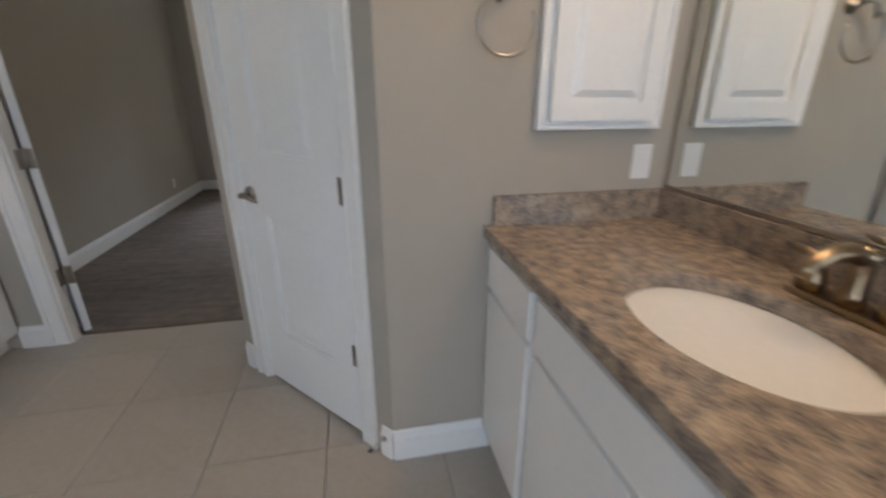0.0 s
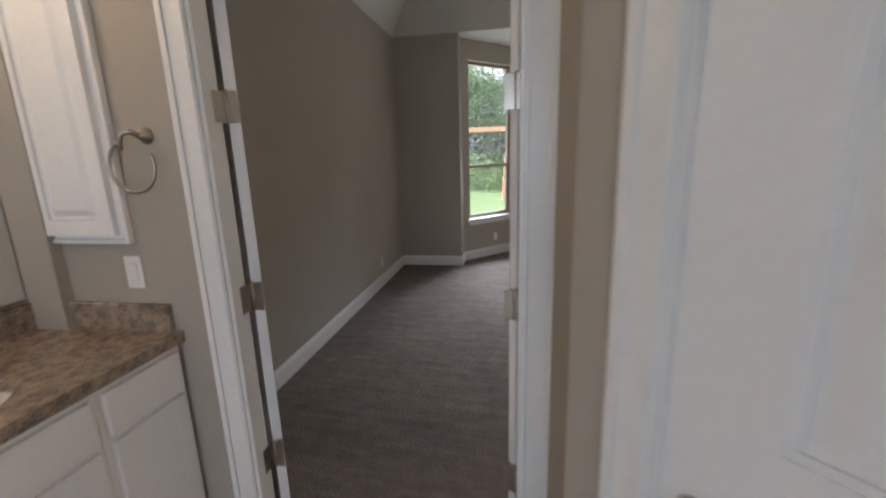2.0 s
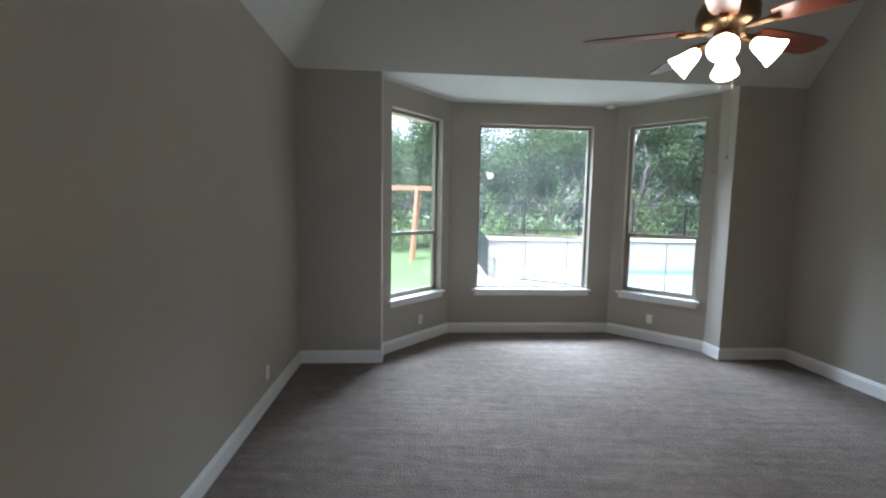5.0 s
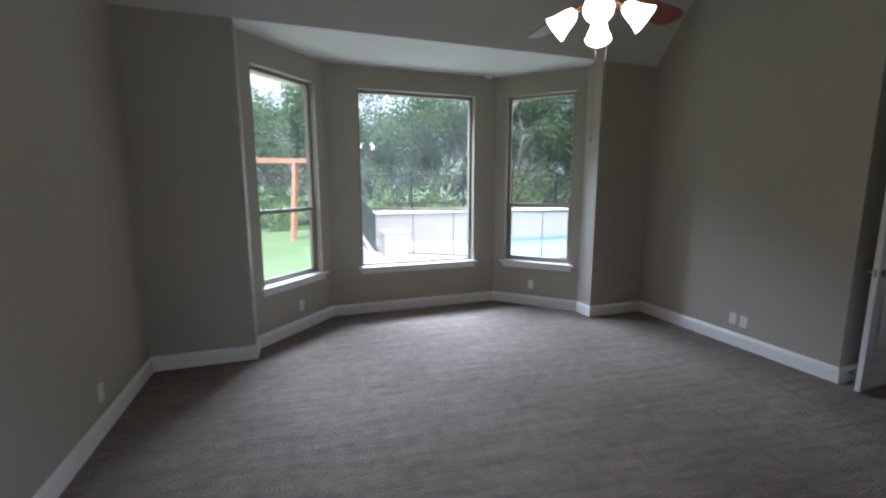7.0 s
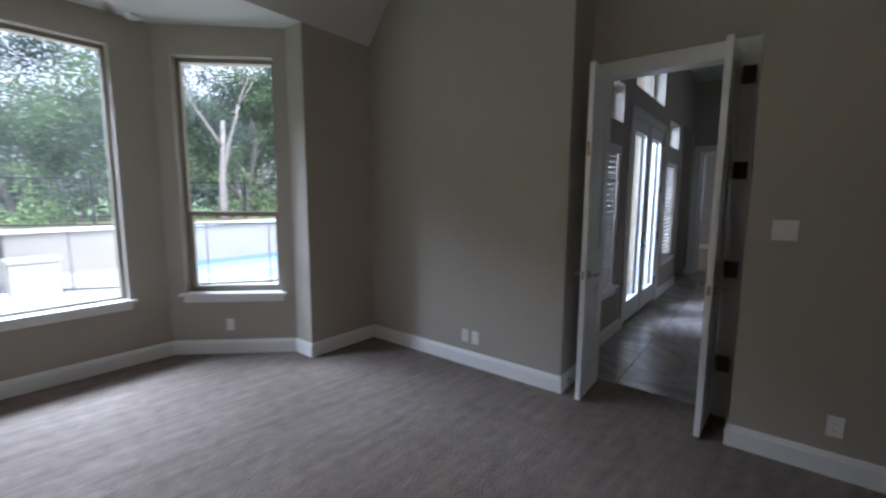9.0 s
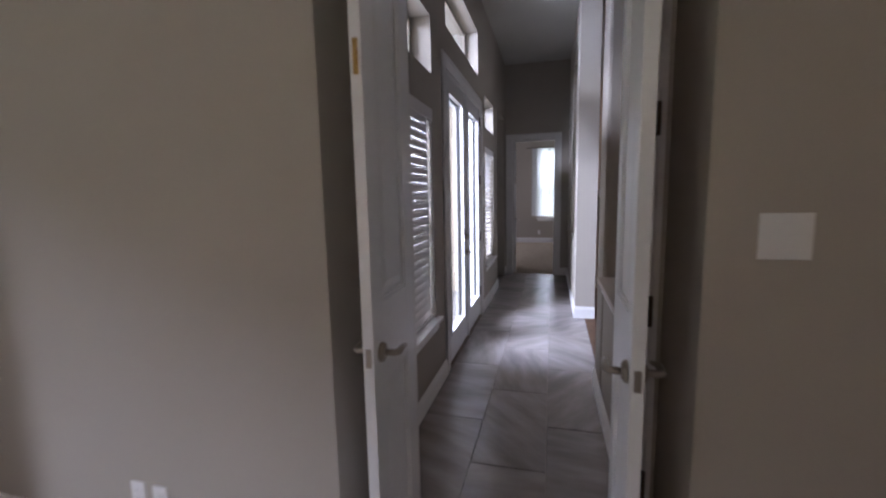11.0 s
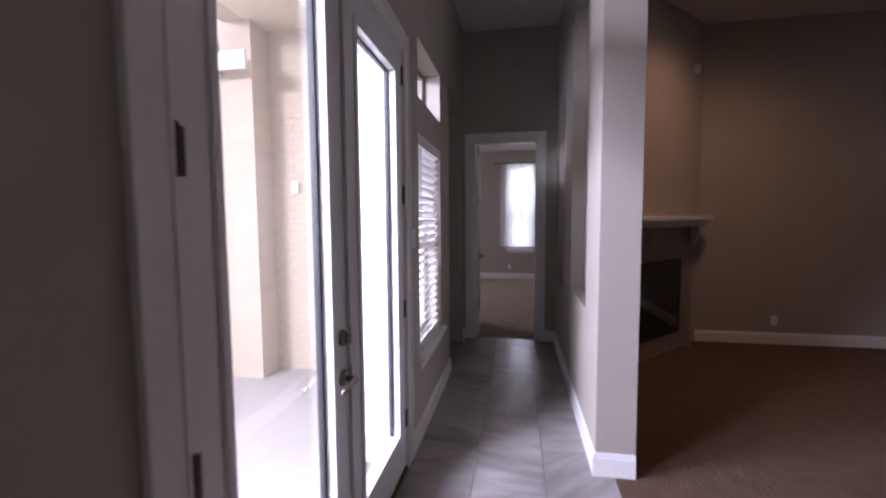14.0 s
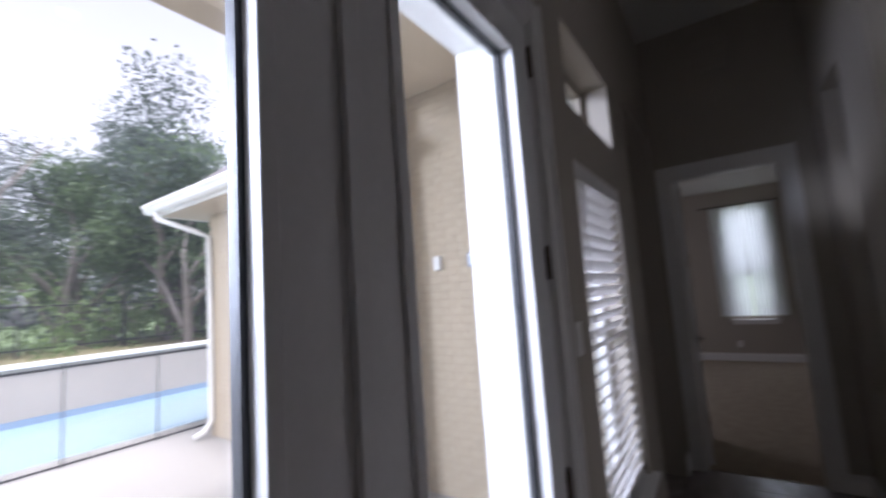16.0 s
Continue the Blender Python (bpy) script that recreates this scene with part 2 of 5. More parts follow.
def plain(name, color, rough, metal=0.0, emit=None, strength=0.0, trans=0.0):
    m = bpy.data.materials.new(name)
    m.use_nodes = True
    b = m.node_tree.nodes["Principled BSDF"]
    b.inputs["Base Color"].default_value = color
    b.inputs["Roughness"].default_value, b.inputs["Metallic"].default_value = rough, metal
    b.inputs["Transmission Weight"].default_value = trans
    if emit:
        b.inputs["Emission Color"].default_value, b.inputs["Emission Strength"].default_value = emit, strength
    return m


GLASS = glass("window_glass")
MIRROR = plain("mirror_silver", (0.88, 0.9, 0.88, 1), 0.02, 1.0)
GLOW = plain("lit_frosted_glass", (0.9, 0.86, 0.78, 1), 0.4, 0.0, (1.0, 0.83, 0.58, 1), 9.0)
WATER = plain("pool_water", (0.33, 0.48, 0.57, 1), 0.06)
FIREBLACK = plain("firebox_black", (0.012, 0.012, 0.013, 1), 0.25)

# ---- building helpers ----


def box(bm, x0, x1, y0, y1, z0, z1, bevel=0.0):
    vs = [bm.verts.new(v) for v in ((x0, y0, z0), (x1, y0, z0), (x1, y1, z0), (x0, y1, z0), (x0, y0, z1), (x1, y0, z1), (x1, y1, z1), (x0, y1, z1))]
    fs = [bm.faces.new([vs[i] for i in q]) for q in ((3, 2, 1, 0), (4, 5, 6, 7), (0, 1, 5, 4), (1, 2, 6, 5), (2, 3, 7, 6), (3, 0, 4, 7))]
    if bevel:
        es = list({e for f in fs for e in f.edges})
        bmesh.ops.bevel(bm, geom=es, offset=bevel, segments=2, affect="EDGES", profile=0.6)
    return bm


def boxes(*specs, bevel=0.0):
    bm = bmesh.new()
    for s in specs:
        box(bm, *s, bevel=bevel)
    return bm


def cyl(bm, p0, p1, r0, r1=None, n=14, caps=True):
    p0, p1 = Vector(p0), Vector(p1)
    r1 = r0 if r1 is None else r1
    q = (p1 - p0).to_track_quat("Z", "Y")
    rings = []
    for p, r in ((p0, r0), (p1, r1)):
        rings.append([bm.verts.new(p + q @ Vector((r * math.cos(2 * math.pi * i / n), r * math.sin(2 * math.pi * i / n), 0))) for i in range(n)])
    for i in range(n):
        f = bm.faces.new((rings[0][i], rings[0][(i + 1) % n], rings[1][(i + 1) % n], rings[1][i]))
        f.smooth = True
    if caps:
        bm.faces.new(list(reversed(rings[0])))
        bm.faces.new(rings[1])
    return bm


def lathe(bm, profile, n=24, m=None):
    """A turned body round z from (radius, height) pairs."""
    m = m or Matrix()
    rings = [[bm.verts.new(m @ Vector((r * math.cos(2 * math.pi * i / n), r * math.sin(2 * math.pi * i / n), z))) for i in range(n)] for r, z in profile]
    for a, b in zip(rings, rings[1:]):
        for i in range(n):
            f = bm.faces.new((a[i], a[(i + 1) % n], b[(i + 1) % n], b[i]))
            f.smooth = True
    return bm


def tube(bm, pts, r, n=8):
    pts = [Vector(p) for p in pts]
    rings = []
    for i, p in enumerate(pts):
        d = (pts[min(i + 1, len(pts) - 1)] - pts[max(i - 1, 0)]).normalized()
        q = d.to_track_quat("Z", "Y")
        rr = r[i] if isinstance(r, (list, tuple)) else r
        rings.append([bm.verts.new(p + q @ Vector((rr * math.cos(2 * math.pi * k / n), rr * math.sin(2 * math.pi * k / n), 0))) for k in range(n)])
    for a, b in zip(rings, rings[1:]):
        off = min(range(n), key=lambda s: sum((a[k].co - b[(k + s) % n].co).length for k in range(n)))
        for k in range(n):
            f = bm.faces.new((a[k], a[(k + 1) % n], b[(k + 1 + off) % n], b[(k + off) % n]))
            f.smooth = True
    bm.faces.new(list(reversed(rings[0])))
    bm.faces.new(rings[-1])
    return bm


def mesh_of(name, bm, mat):
    bmesh.ops.recalc_face_normals(bm, faces=bm.faces)
    me = bpy.data.meshes.new(name)
    bm.to_mesh(me)
    bm.free()
    for m in mat if isinstance(mat, (list, tuple)) else (mat,):
        me.materials.append(m)
    return me


def part(name, bm, mat, parent, label="", at=None):
    ob = new(name, mesh_of(name, bm, mat))
    if parent is not None:
        ob.parent = parent
    if at is not None:
        ob.matrix_basis = at
    if label:
        ob["label"] = label
    return ob


def thing(name, label, category, at=None, group="", kind=""):
    ob = new(name)
    ob.empty_display_size = 0.1
    if at is not None:
        ob.matrix_basis = at
    return tagged(ob, label, category, group, kind)


def solid(name, bm, mat, label, category, kind="structure", at=None):
    return tagged(part(name, bm, mat, None, at=at), label, category, "", kind)


def wall_mesh(length, thick, height, holes=(), z0=0.0):
    """A wall along local x, its face at y=0 and its body towards +y, with openings (s0, s1, z0, z1)."""
    bm = bmesh.new()
    xs = sorted({0.0, length, *(v for h in holes for v in h[:2])})
    zs = sorted({z0, height, *(v for h in holes for v in h[2:])})
    full = {}
    for i in range(len(xs) - 1):
        for k in range(len(zs) - 1):
            cx, cz = (xs[i] + xs[i + 1]) / 2, (zs[k] + zs[k + 1]) / 2
            full[i, k] = not any(h[0] < cx < h[1] and h[2] < cz < h[3] for h in holes)
    def quad(*ps):
        bm.faces.new([bm.verts.new(p) for p in ps])
    for (i, k), on in full.items():
        if not on:
            continue
        a, b, c, d = xs[i], xs[i + 1], zs[k], zs[k + 1]
        quad((a, 0, c), (b, 0, c), (b, 0, d), (a, 0, d))
        quad((b, thick, c), (a, thick, c), (a, thick, d), (b, thick, d))
        if not full.get((i - 1, k)):
            quad((a, thick, c), (a, 0, c), (a, 0, d), (a, thick, d))
        if not full.get((i + 1, k)):
            quad((b, 0, c), (b, thick, c), (b, thick, d), (b, 0, d))
        if not full.get((i, k - 1)):
            quad((a, thick, c), (b, thick, c), (b, 0, c), (a, 0, c))
        if not full.get((i, k + 1)):
            quad((a, 0, d), (b, 0, d), (b, thick, d), (a, thick, d))
    bmesh.ops.remove_doubles(bm, verts=bm.verts, dist=0.0005)
    return bm


def along(p, q):
    """The pose whose x runs from p to q in plan."""
    return Matrix.Translation((p[0], p[1], 0)) @ Matrix.Rotation(math.atan2(q[1] - p[1], q[0] - p[0]), 4, "Z")


def wall(name, p, q, thick, height, holes=(), mat=None, label="greige painted plaster wall", z0=0.0):
    """Face on the line p to q, body to the left of it."""
    return solid(name, wall_mesh(math.dist(p, q), thick, height, holes, z0), mat or WALL, label, "wall", at=along(p, q))


BB_H, BB_D = 0.135, 0.016


def baseboard(p, q, e0=0.0, e1=0.0, h=BB_H):
    """Moulded board in front (right-hand side) of the line p to q."""
    L = math.dist(p, q)
    bm = bmesh.new()
    prof = [(0, 0), (-BB_D, 0), (-BB_D, h - 0.03), (-BB_D * 0.75, h - 0.022), (-BB_D * 0.55, h - 0.008), (-BB_D * 0.3, h), (0, h)]
    a = [bm.verts.new((-e0, y, z)) for y, z in prof]
    b = [bm.verts.new((L + e1, y, z)) for y, z in prof]
    for i in range(len(prof) - 1):
        bm.faces.new((a[i], b[i], b[i + 1], a[i + 1]))
    bm.faces.new(a)
    bm.faces.new(list(reversed(b)))
    return solid("baseboard", bm, TRIM, "white painted moulded wooden baseboard along the wall", "baseboard", at=along(p, q))


# ---- structure ----
BW, BN, BE, BS = -2.13, 6.68, 3.30, 2.31
WH = 3.015
TRAY_TOP = WH + 0.80
BATH_N, BATH_E, BATH_W = 2.235, 1.27, -2.29
HALL_N, HALL_S, HALL_E = 4.66, 3.52, 9.80
HW_X = 3.68
HH = 3.70

# floors
solid("floor_bedroom", boxes((BW - 0.1, HW_X + 0.07, BATH_N + 0.1, 8.0, -0.08, 0.0)), CARPET, "taupe cut-pile carpet with vacuum marks in the bedroom", "carpet")
solid("floor_bathroom", boxes((BATH_W - 0.1, BATH_E + 0.1, -3.1, BATH_N + 0.1, -0.09, -0.012)), GROUT, "beige ceramic tiled bathroom floor", "floor")
solid("floor_hall", boxes((HW_X + 0.07, HALL_E + 0.06, 3.45, 4.93, -0.09, -0.010)), GROUT, "grey veined porcelain tiled hallway floor", "floor")
solid("floor_living", boxes((HW_X + 0.07, 10.3, -3.2, 3.45, -0.08, 0.0)), LIVCARPET, "brown carpet in the living room", "carpet")
solid("floor_far_bedroom", boxes((HALL_E + 0.06, 15.2, 2.0, 7.6, -0.08, 0.0)), FARCARPET, "beige carpet in the far bedroom", "carpet")

# bedroom walls
wall("wall_west", (BW, BS - 0.12, ), (BW, BN), 0.15, WH)
wall("wall_north_left", (BW - 0.15, BN), (-1.28, BN), 0.15, WH)
wall("wall_north_right", (2.52, BN), (BE + 0.15, BN), 0.15, WH)
wall("wall_east", (BE, BN), (BE, 4.545), 0.15, TRAY_TOP)
wall("wall_recess_north", (BE + 0.15, 4.545), (HW_X, 4.545), 0.115, TRAY_TOP)
wall("wall_east_south", (BE, 3.457), (BE, BS), 0.15, TRAY_TOP)
wall("wall_recess_south", (HW_X, 3.457), (BE + 0.15, 3.457), 0.12, TRAY_TOP)
wall("wall_door_hall", (HW_X, 4.66), (HW_X, 3.40), 0.14, TRAY_TOP + 0.1, [(0.22, 1.10, 0, 2.45)])
wall("wall_south", (BE + 0.15, BS), (BATH_W, BS), 0.035, WH, [(3.95, 4.945, 0, 2.45)])
wall("wall_bath_north", (BATH_W, BATH_N), (BE + 0.15, BATH_N), 0.038, WH, [(0.795, 1.79, 0, 2.45)])

# bay
BAY = [(-1.28, BN + 0.15), (-1.28, 6.93), (-0.485, 7.77), (1.725, 7.77), (2.52, 6.93), (2.52, BN + 0.15)]
SILL, HEAD = 0.585, 2.76
wall("wall_bay_jamb_west", BAY[0], BAY[1], 0.15, WH)
LS = math.dist(BAY[1], BAY[2])
wall("wall_bay_west", BAY[1], BAY[2], 0.17, WH, [(0.125, 1.005, SILL, HEAD)])
wall("wall_bay_north", BAY[2], BAY[3], 0.17, WH, [(0.375, 1.895, SILL, HEAD)])
wall("wall_bay_east", BAY[3], BAY[4], 0.17, WH, [(LS - 1.005, LS - 0.125, SILL, HEAD)])
wall("wall_bay_jamb_east", BAY[4], BAY[5], 0.15, WH)
solid("ceiling_bay", boxes((-1.5, 2.75, BN + 0.001, 8.0, WH, WH + 0.1)), CEIL, "white painted ceiling of the bay", "ceiling")

# vaulted ceiling: four slopes and a flat middle
bm = bmesh.new()
TRAY_D, TRAY_Z = 0.62, WH + 0.80
o = [(BW, BS), (BE, BS), (BE, BN), (BW, BN)]
i_ = [(BW + TRAY_D, BS + TRAY_D), (BE, BS + TRAY_D), (BE, BN - TRAY_D), (BW + TRAY_D, BN - TRAY_D)]
lo = [bm.verts.new((*p, WH)) for p in o]
hi = [bm.verts.new((*p, TRAY_Z)) for p in i_]
for k in (0, 2, 3):
    bm.faces.new((lo[k], lo[(k + 1) % 4], hi[(k + 1) % 4], hi[k]))
bm.faces.new(hi)
r = bmesh.ops.extrude_face_region(bm, geom=list(bm.faces))
bmesh.ops.translate(bm, vec=(0, 0, 0.12), verts=[v for v in r["geom"] if isinstance(v, bmesh.types.BMVert)])
solid("ceiling_bedroom", bm, CEIL, "vaulted tray ceiling painted off-white", "ceiling")
solid("ceiling_recess", boxes((BE, HW_X, 3.457, 4.545, TRAY_TOP, TRAY_TOP + 0.1)), CEIL, "painted ceiling of the door recess", "ceiling")

# bathroom walls
wall("wall_bath_west", (BATH_W, -3.0), (BATH_W, BATH_N), 0.12, 2.75)
wall("wall_bath_east", (BATH_E, 1.035), (BATH_E, -3.0), 0.12, 2.75)
wall("wall_bath_end", (0.275, 1.035), (BATH_E + 0.12, 1.035), 0.12, 2.75)
wall("wall_bath_south", (BATH_E, -3.0), (BATH_W, -3.0), 0.12, 2.75, [(0.9, 2.7, 1.0, 2.2)])
DIAG0, DIAG1 = (-0.42, 1.815), (0.275, 1.035)
wall("wall_bath_diagonal", DIAG0, DIAG1, 0.12, 2.75, [(0.173, 0.883, 0, 2.45)])
wall("wall_bath_return", (-0.42, BATH_N), (-0.42, 1.815), 0.12, 2.75)
solid("ceiling_bathroom", boxes((BATH_W, BATH_E, -3.0, BATH_N, 2.75, 2.85)), CEIL, "white painted bathroom ceiling", "ceiling")

# hall walls
F0, F1 = 5.37, 7.03
W1, W2 = (4.25, 5.01), (7.40, 8.20)
WB, WT = 0.55, 2.06
wall("wall_hall_north", (HW_X + 0.14, HALL_N), (8.65, HALL_N), 0.28, HH, [(a - HW_X - 0.14, b - HW_X - 0.14, c, d) for a, b, c, d in (
    (W1[0], W1[1], WB, WT), (W2[0], W2[1], WB, WT), (F0, F1, 0, 2.45), (W1[0], W1[1], 2.30, 2.68), (W2[0], W2[1], 2.30, 2.68), (5.45, 6.95, 2.78, 3.25))])
wall("wall_hall_north_end", (8.65, HALL_N), (HALL_E, HALL_N), 0.235, HH, [(0, 1.0, 0, 2.75)])
wall("wall_alcove_back", (8.6, 4.90), (HALL_E, 4.90), 0.05, HH)
wall("wall_hall_east", (HALL_E, 5.9), (HALL_E, 3.30), 0.12, HH, [(1.358, 2.115, 0, 2.41)])
bmw = wall_mesh(2.66, 0.10, HH, [(1.42, 2.21, 0.89, 3.20), (0.30, 0.85, 0.80, 2.75)])
solid("wall_hall_south", bmw, WALL, "greige hallway wall with tall recessed niches", "wall", at=along((HALL_E, 3.56), (7.14, 3.56)) @ Matrix.Translation((0, 0, 0)))
wall("wall_hall_south_back", (HALL_E, 3.46), (7.14, 3.46), 0.12, HH)
solid("wall_half", boxes((HW_X + 0.14, 5.03, 3.28, 3.495, 0, 0.87)), WALL, "low greige half wall beside the hallway", "wall")
solid("wall_pillar", boxes((5.03, 5.34, 3.28, 3.505, 0, HH), bevel=0.022), WALL, "square greige plaster pillar on the half wall", "pillar")
solid("ceiling_hall", boxes((HW_X + 0.14, 10.3, 3.2, 6.0, HH, HH + 0.1)), CEIL, "high painted hallway ceiling", "ceiling")
solid("ceiling_living", boxes((HW_X, 10.3, -3.2, 3.2, HH, HH + 0.1)), CEIL, "high painted living room ceiling", "ceiling")
# living room
wall("wall_living_east", (10.10, 3.3), (10.10, -3.1), 0.12, HH)
wall("wall_living_south", (10.2, -3.1), (HW_X, -3.1), 0.12, HH)
wall("wall_living_west", (HW_X + 0.14, -3.1), (HW_X + 0.14, 3.40), 0.12, HH)
# far bedroom
wall("wall_far_east", (15.05, 7.5), (15.05, 2.1), 0.15, 3.1, [(3.27, 3.9, 0.72, 2.75)])
# the opening here is added and unseen, made for the fill lamp
wall("wall_far_north", (HALL_E + 0.12, 7.5), (15.2, 7.5), 0.12, 3.1, [(1.58, 3.58, 0.85, 2.45)])
wall("wall_far_south", (15.2, 2.1), (10.25, 2.1), 0.12, 3.1)
solid("ceiling_far", boxes((HALL_E + 0.12, 15.2, 2.0, 7.6, 3.1, 3.2)), CEIL, "white ceiling of the far bedroom", "ceiling")

# outdoors: ground, paving and pool basin
gd = [(-300, 0.7, 8.0, 16.5), (-300, 300, 16.5, 400), (14.5, 300, 8.0, 16.5), (-300, BATH_W - 0.2, -300, 8.0), (15.4, 300, -300, 8.0), (BATH_W - 0.2, 15.4, -300, -3.4)]
solid("ground", boxes(*[(a, b, c, d, -0.6, -0.13) for a, b, c, d in gd]), GRASS, "green mown lawn reaching back to the woods", "lawn")
solid("pavement_deck", boxes((-4.5, 14.5, 7.9, 10.3, -0.5, -0.12), (1.0, 4.0, 10.3, 14.8, -0.5, -0.12), (4.0, 14.5, 10.3, 11.2, -0.5, -0.12), (12.5, 14.5, 11.2, 14.8, -0.5, -0.12), (HW_X + 0.14, 8.76, 4.95, 7.9, -0.5, -0.118)), CONCRETE, "pale broom-finished concrete pool deck", "deck")
solid("pavement_gravel", boxes((0.50, 1.0, 10.42, 16.5, -0.5, -0.125), (-4.5, 0.55, 10.3, 10.42, -0.5, -0.126)), GRAVEL, "strip of pale gravel beside the lawn", "gravel")
solid("pool_basin", boxes((4.0, 12.5, 11.2, 14.8, -1.6, -1.5), (4.0, 4.06, 11.2, 14.8, -1.5, -0.12), (12.44, 12.5, 11.2, 14.8, -1.5, -0.12), (4.06, 12.44, 11.2, 11.26, -1.5, -0.12)), POOLPLASTER, "blue plastered swimming pool basin", "pool")
solid("water", boxes((4.06, 12.44, 11.26, 14.8, -0.32, -0.25)), WATER, "clear pale blue swimming pool water", "water")
rw = thing("retaining_wall", "pale rendered raised pool wall with white stone coping", "wall", kind="structure")
part("wall_body", boxes((1.3, 14.5, 14.8, 15.05, -1.5, 0.76)), duo("tan_render", (0.40, 0.365, 0.32, 1), 0.85, rough=0.85, scale=1.5, fine=30, bump=0.2), rw)
part("waterline_tile", boxes((4.06, 12.44, 14.77, 14.8, -0.25, -0.13)), plain("blue_waterline", (0.22, 0.30, 0.40, 1), 0.2), rw, "glazed blue waterline tile band")
for k in range(12):
    part("coping", boxes((1.25 + k * 1.105, 1.25 + k * 1.105 + 1.095, 14.74, 15.12, 0.76, 0.83), bevel=0.012), FASCIA, rw)
solid("ground_scrub", boxes((1.3, 14.5, 15.05, 16.5, -0.5, 0.70), (1.35, 30, 16.5, 24, -0.6, 0.62)), MULCH, "dry scrubby ground behind the pool wall", "ground")

# ---- openings: windows, doors, casings ----


def window(name, p, q, s0, s1, z0, z1, depth, hung=True, stool=True, label="", mid=None, frame_mat=None):
    """Window set into the wall that runs from p to q, its frame depth metres behind the face."""
    w = tagged(new(name), label or "tan metal framed window with clear glass", "window", "", "structure")
    w.matrix_basis = along(p, q)
    fm, t = frame_mat or WINFRAME, 0.035
    y0, y1 = depth, depth + 0.055
    part("window_frame", boxes((s0, s0 + t, y0, y1, z0, z1), (s1 - t, s1, y0, y1, z0, z1), (s0 + t, s1 - t, y0, y1, z1 - t, z1), (s0 + t, s1 - t, y0, y1, z0, z0 + t), bevel=0.004), fm, w)
    if hung:
        zm = mid or (z0 + z1) / 2
        part("meeting_rail", boxes((s0 + t, s1 - t, y0 - 0.004, y1 - 0.01, zm - 0.022, zm + 0.022), bevel=0.004), fm, w)
        part("sash_stile", boxes((s0 + t, s0 + t + 0.022, y0 + 0.004, y1 - 0.012, z0 + t, zm - 0.022)), fm, w)
        part("sash_stile", boxes((s1 - t - 0.022, s1 - t, y0 + 0.004, y1 - 0.012, z0 + t, zm - 0.022)), fm, w)
        part("sash_rail", boxes((s0 + t + 0.022, s1 - t - 0.022, y0 + 0.004, y1 - 0.012, z0 + t, z0 + t + 0.03)), fm, w)
        part("sash_lock", boxes(((s0 + s1) / 2 - 0.03, (s0 + s1) / 2 + 0.03, y0 - 0.016, y0 - 0.004, zm + 0.002, zm + 0.02), bevel=0.003), fm, w)
        panes = [(z0 + t, zm - 0.022), (zm + 0.022, z1 - t)]
    else:
        panes = [(z0 + t, z1 - t)]
    for a, b in panes:
        g = part("pane", boxes((s0 + t, s1 - t, y0 + 0.025, y0 + 0.029, a, b)), GLASS, w)
        g.visible_shadow = False
    if stool:
        part("window_sill", boxes((s0 - 0.05, s1 + 0.05, -0.045, 0.0, z0 - 0.012, z0 + 0.014), (s0 + 0.001, s1 - 0.001, 0.0, y0, z0 - 0.001, z0 + 0.0139), bevel=0.004), TRIM, w)
        part("apron", boxes((s0 - 0.02, s1 + 0.02, -0.016, -0.001, z0 - 0.075, z0 - 0.012), bevel=0.004), TRIM, w)
    return w


window("window_1", BAY[1], BAY[2], 0.125, 1.005, SILL, HEAD, 0.085, mid=1.35, label="tan framed single-hung bay window with white sill")
window("window_2", BAY[2], BAY[3], 0.375, 1.895, SILL, HEAD, 0.085, hung=False, label="large tan framed fixed picture window with white sill")
window("window_3", BAY[3], BAY[4], LS - 1.005, LS - 0.125, SILL, HEAD, 0.085, mid=1.35, label="tan framed single-hung bay window with white sill")
HX = HW_X + 0.14
HP, HQ = (HX, HALL_N), (8.65, HALL_N)
window("window_4", HP, HQ, W1[0] - HX, W1[1] - HX, WB, WT, 0.14, label="white framed hallway window behind a slatted blind", frame_mat=TRIM)
window("window_5", HP, HQ, W2[0] - HX, W2[1] - HX, WB, WT, 0.14, label="white framed hallway window behind a slatted blind", frame_mat=TRIM)
for k, (a, b, c, d) in enumerate(((W1[0], W1[1], 2.30, 2.68), (W2[0], W2[1], 2.30, 2.68), (5.45, 6.95, 2.78, 3.25))):
    window("window_%d" % (6 + k), HP, HQ, a - HX, b - HX, c, d, 0.14, hung=False, stool=False, label="small high transom window with tan frame")
window("window_9", (15.05, 7.5), (15.05, 2.1), 3.27, 3.9, 0.72, 2.75, 0.08, mid=1.6, label="far bedroom window behind a sheer curtain")
window("window_10", (BATH_E, -3.0), (BATH_W, -3.0), 0.9, 2.7, 1.0, 2.2, 0.07, hung=False, label="frosted bathroom window")


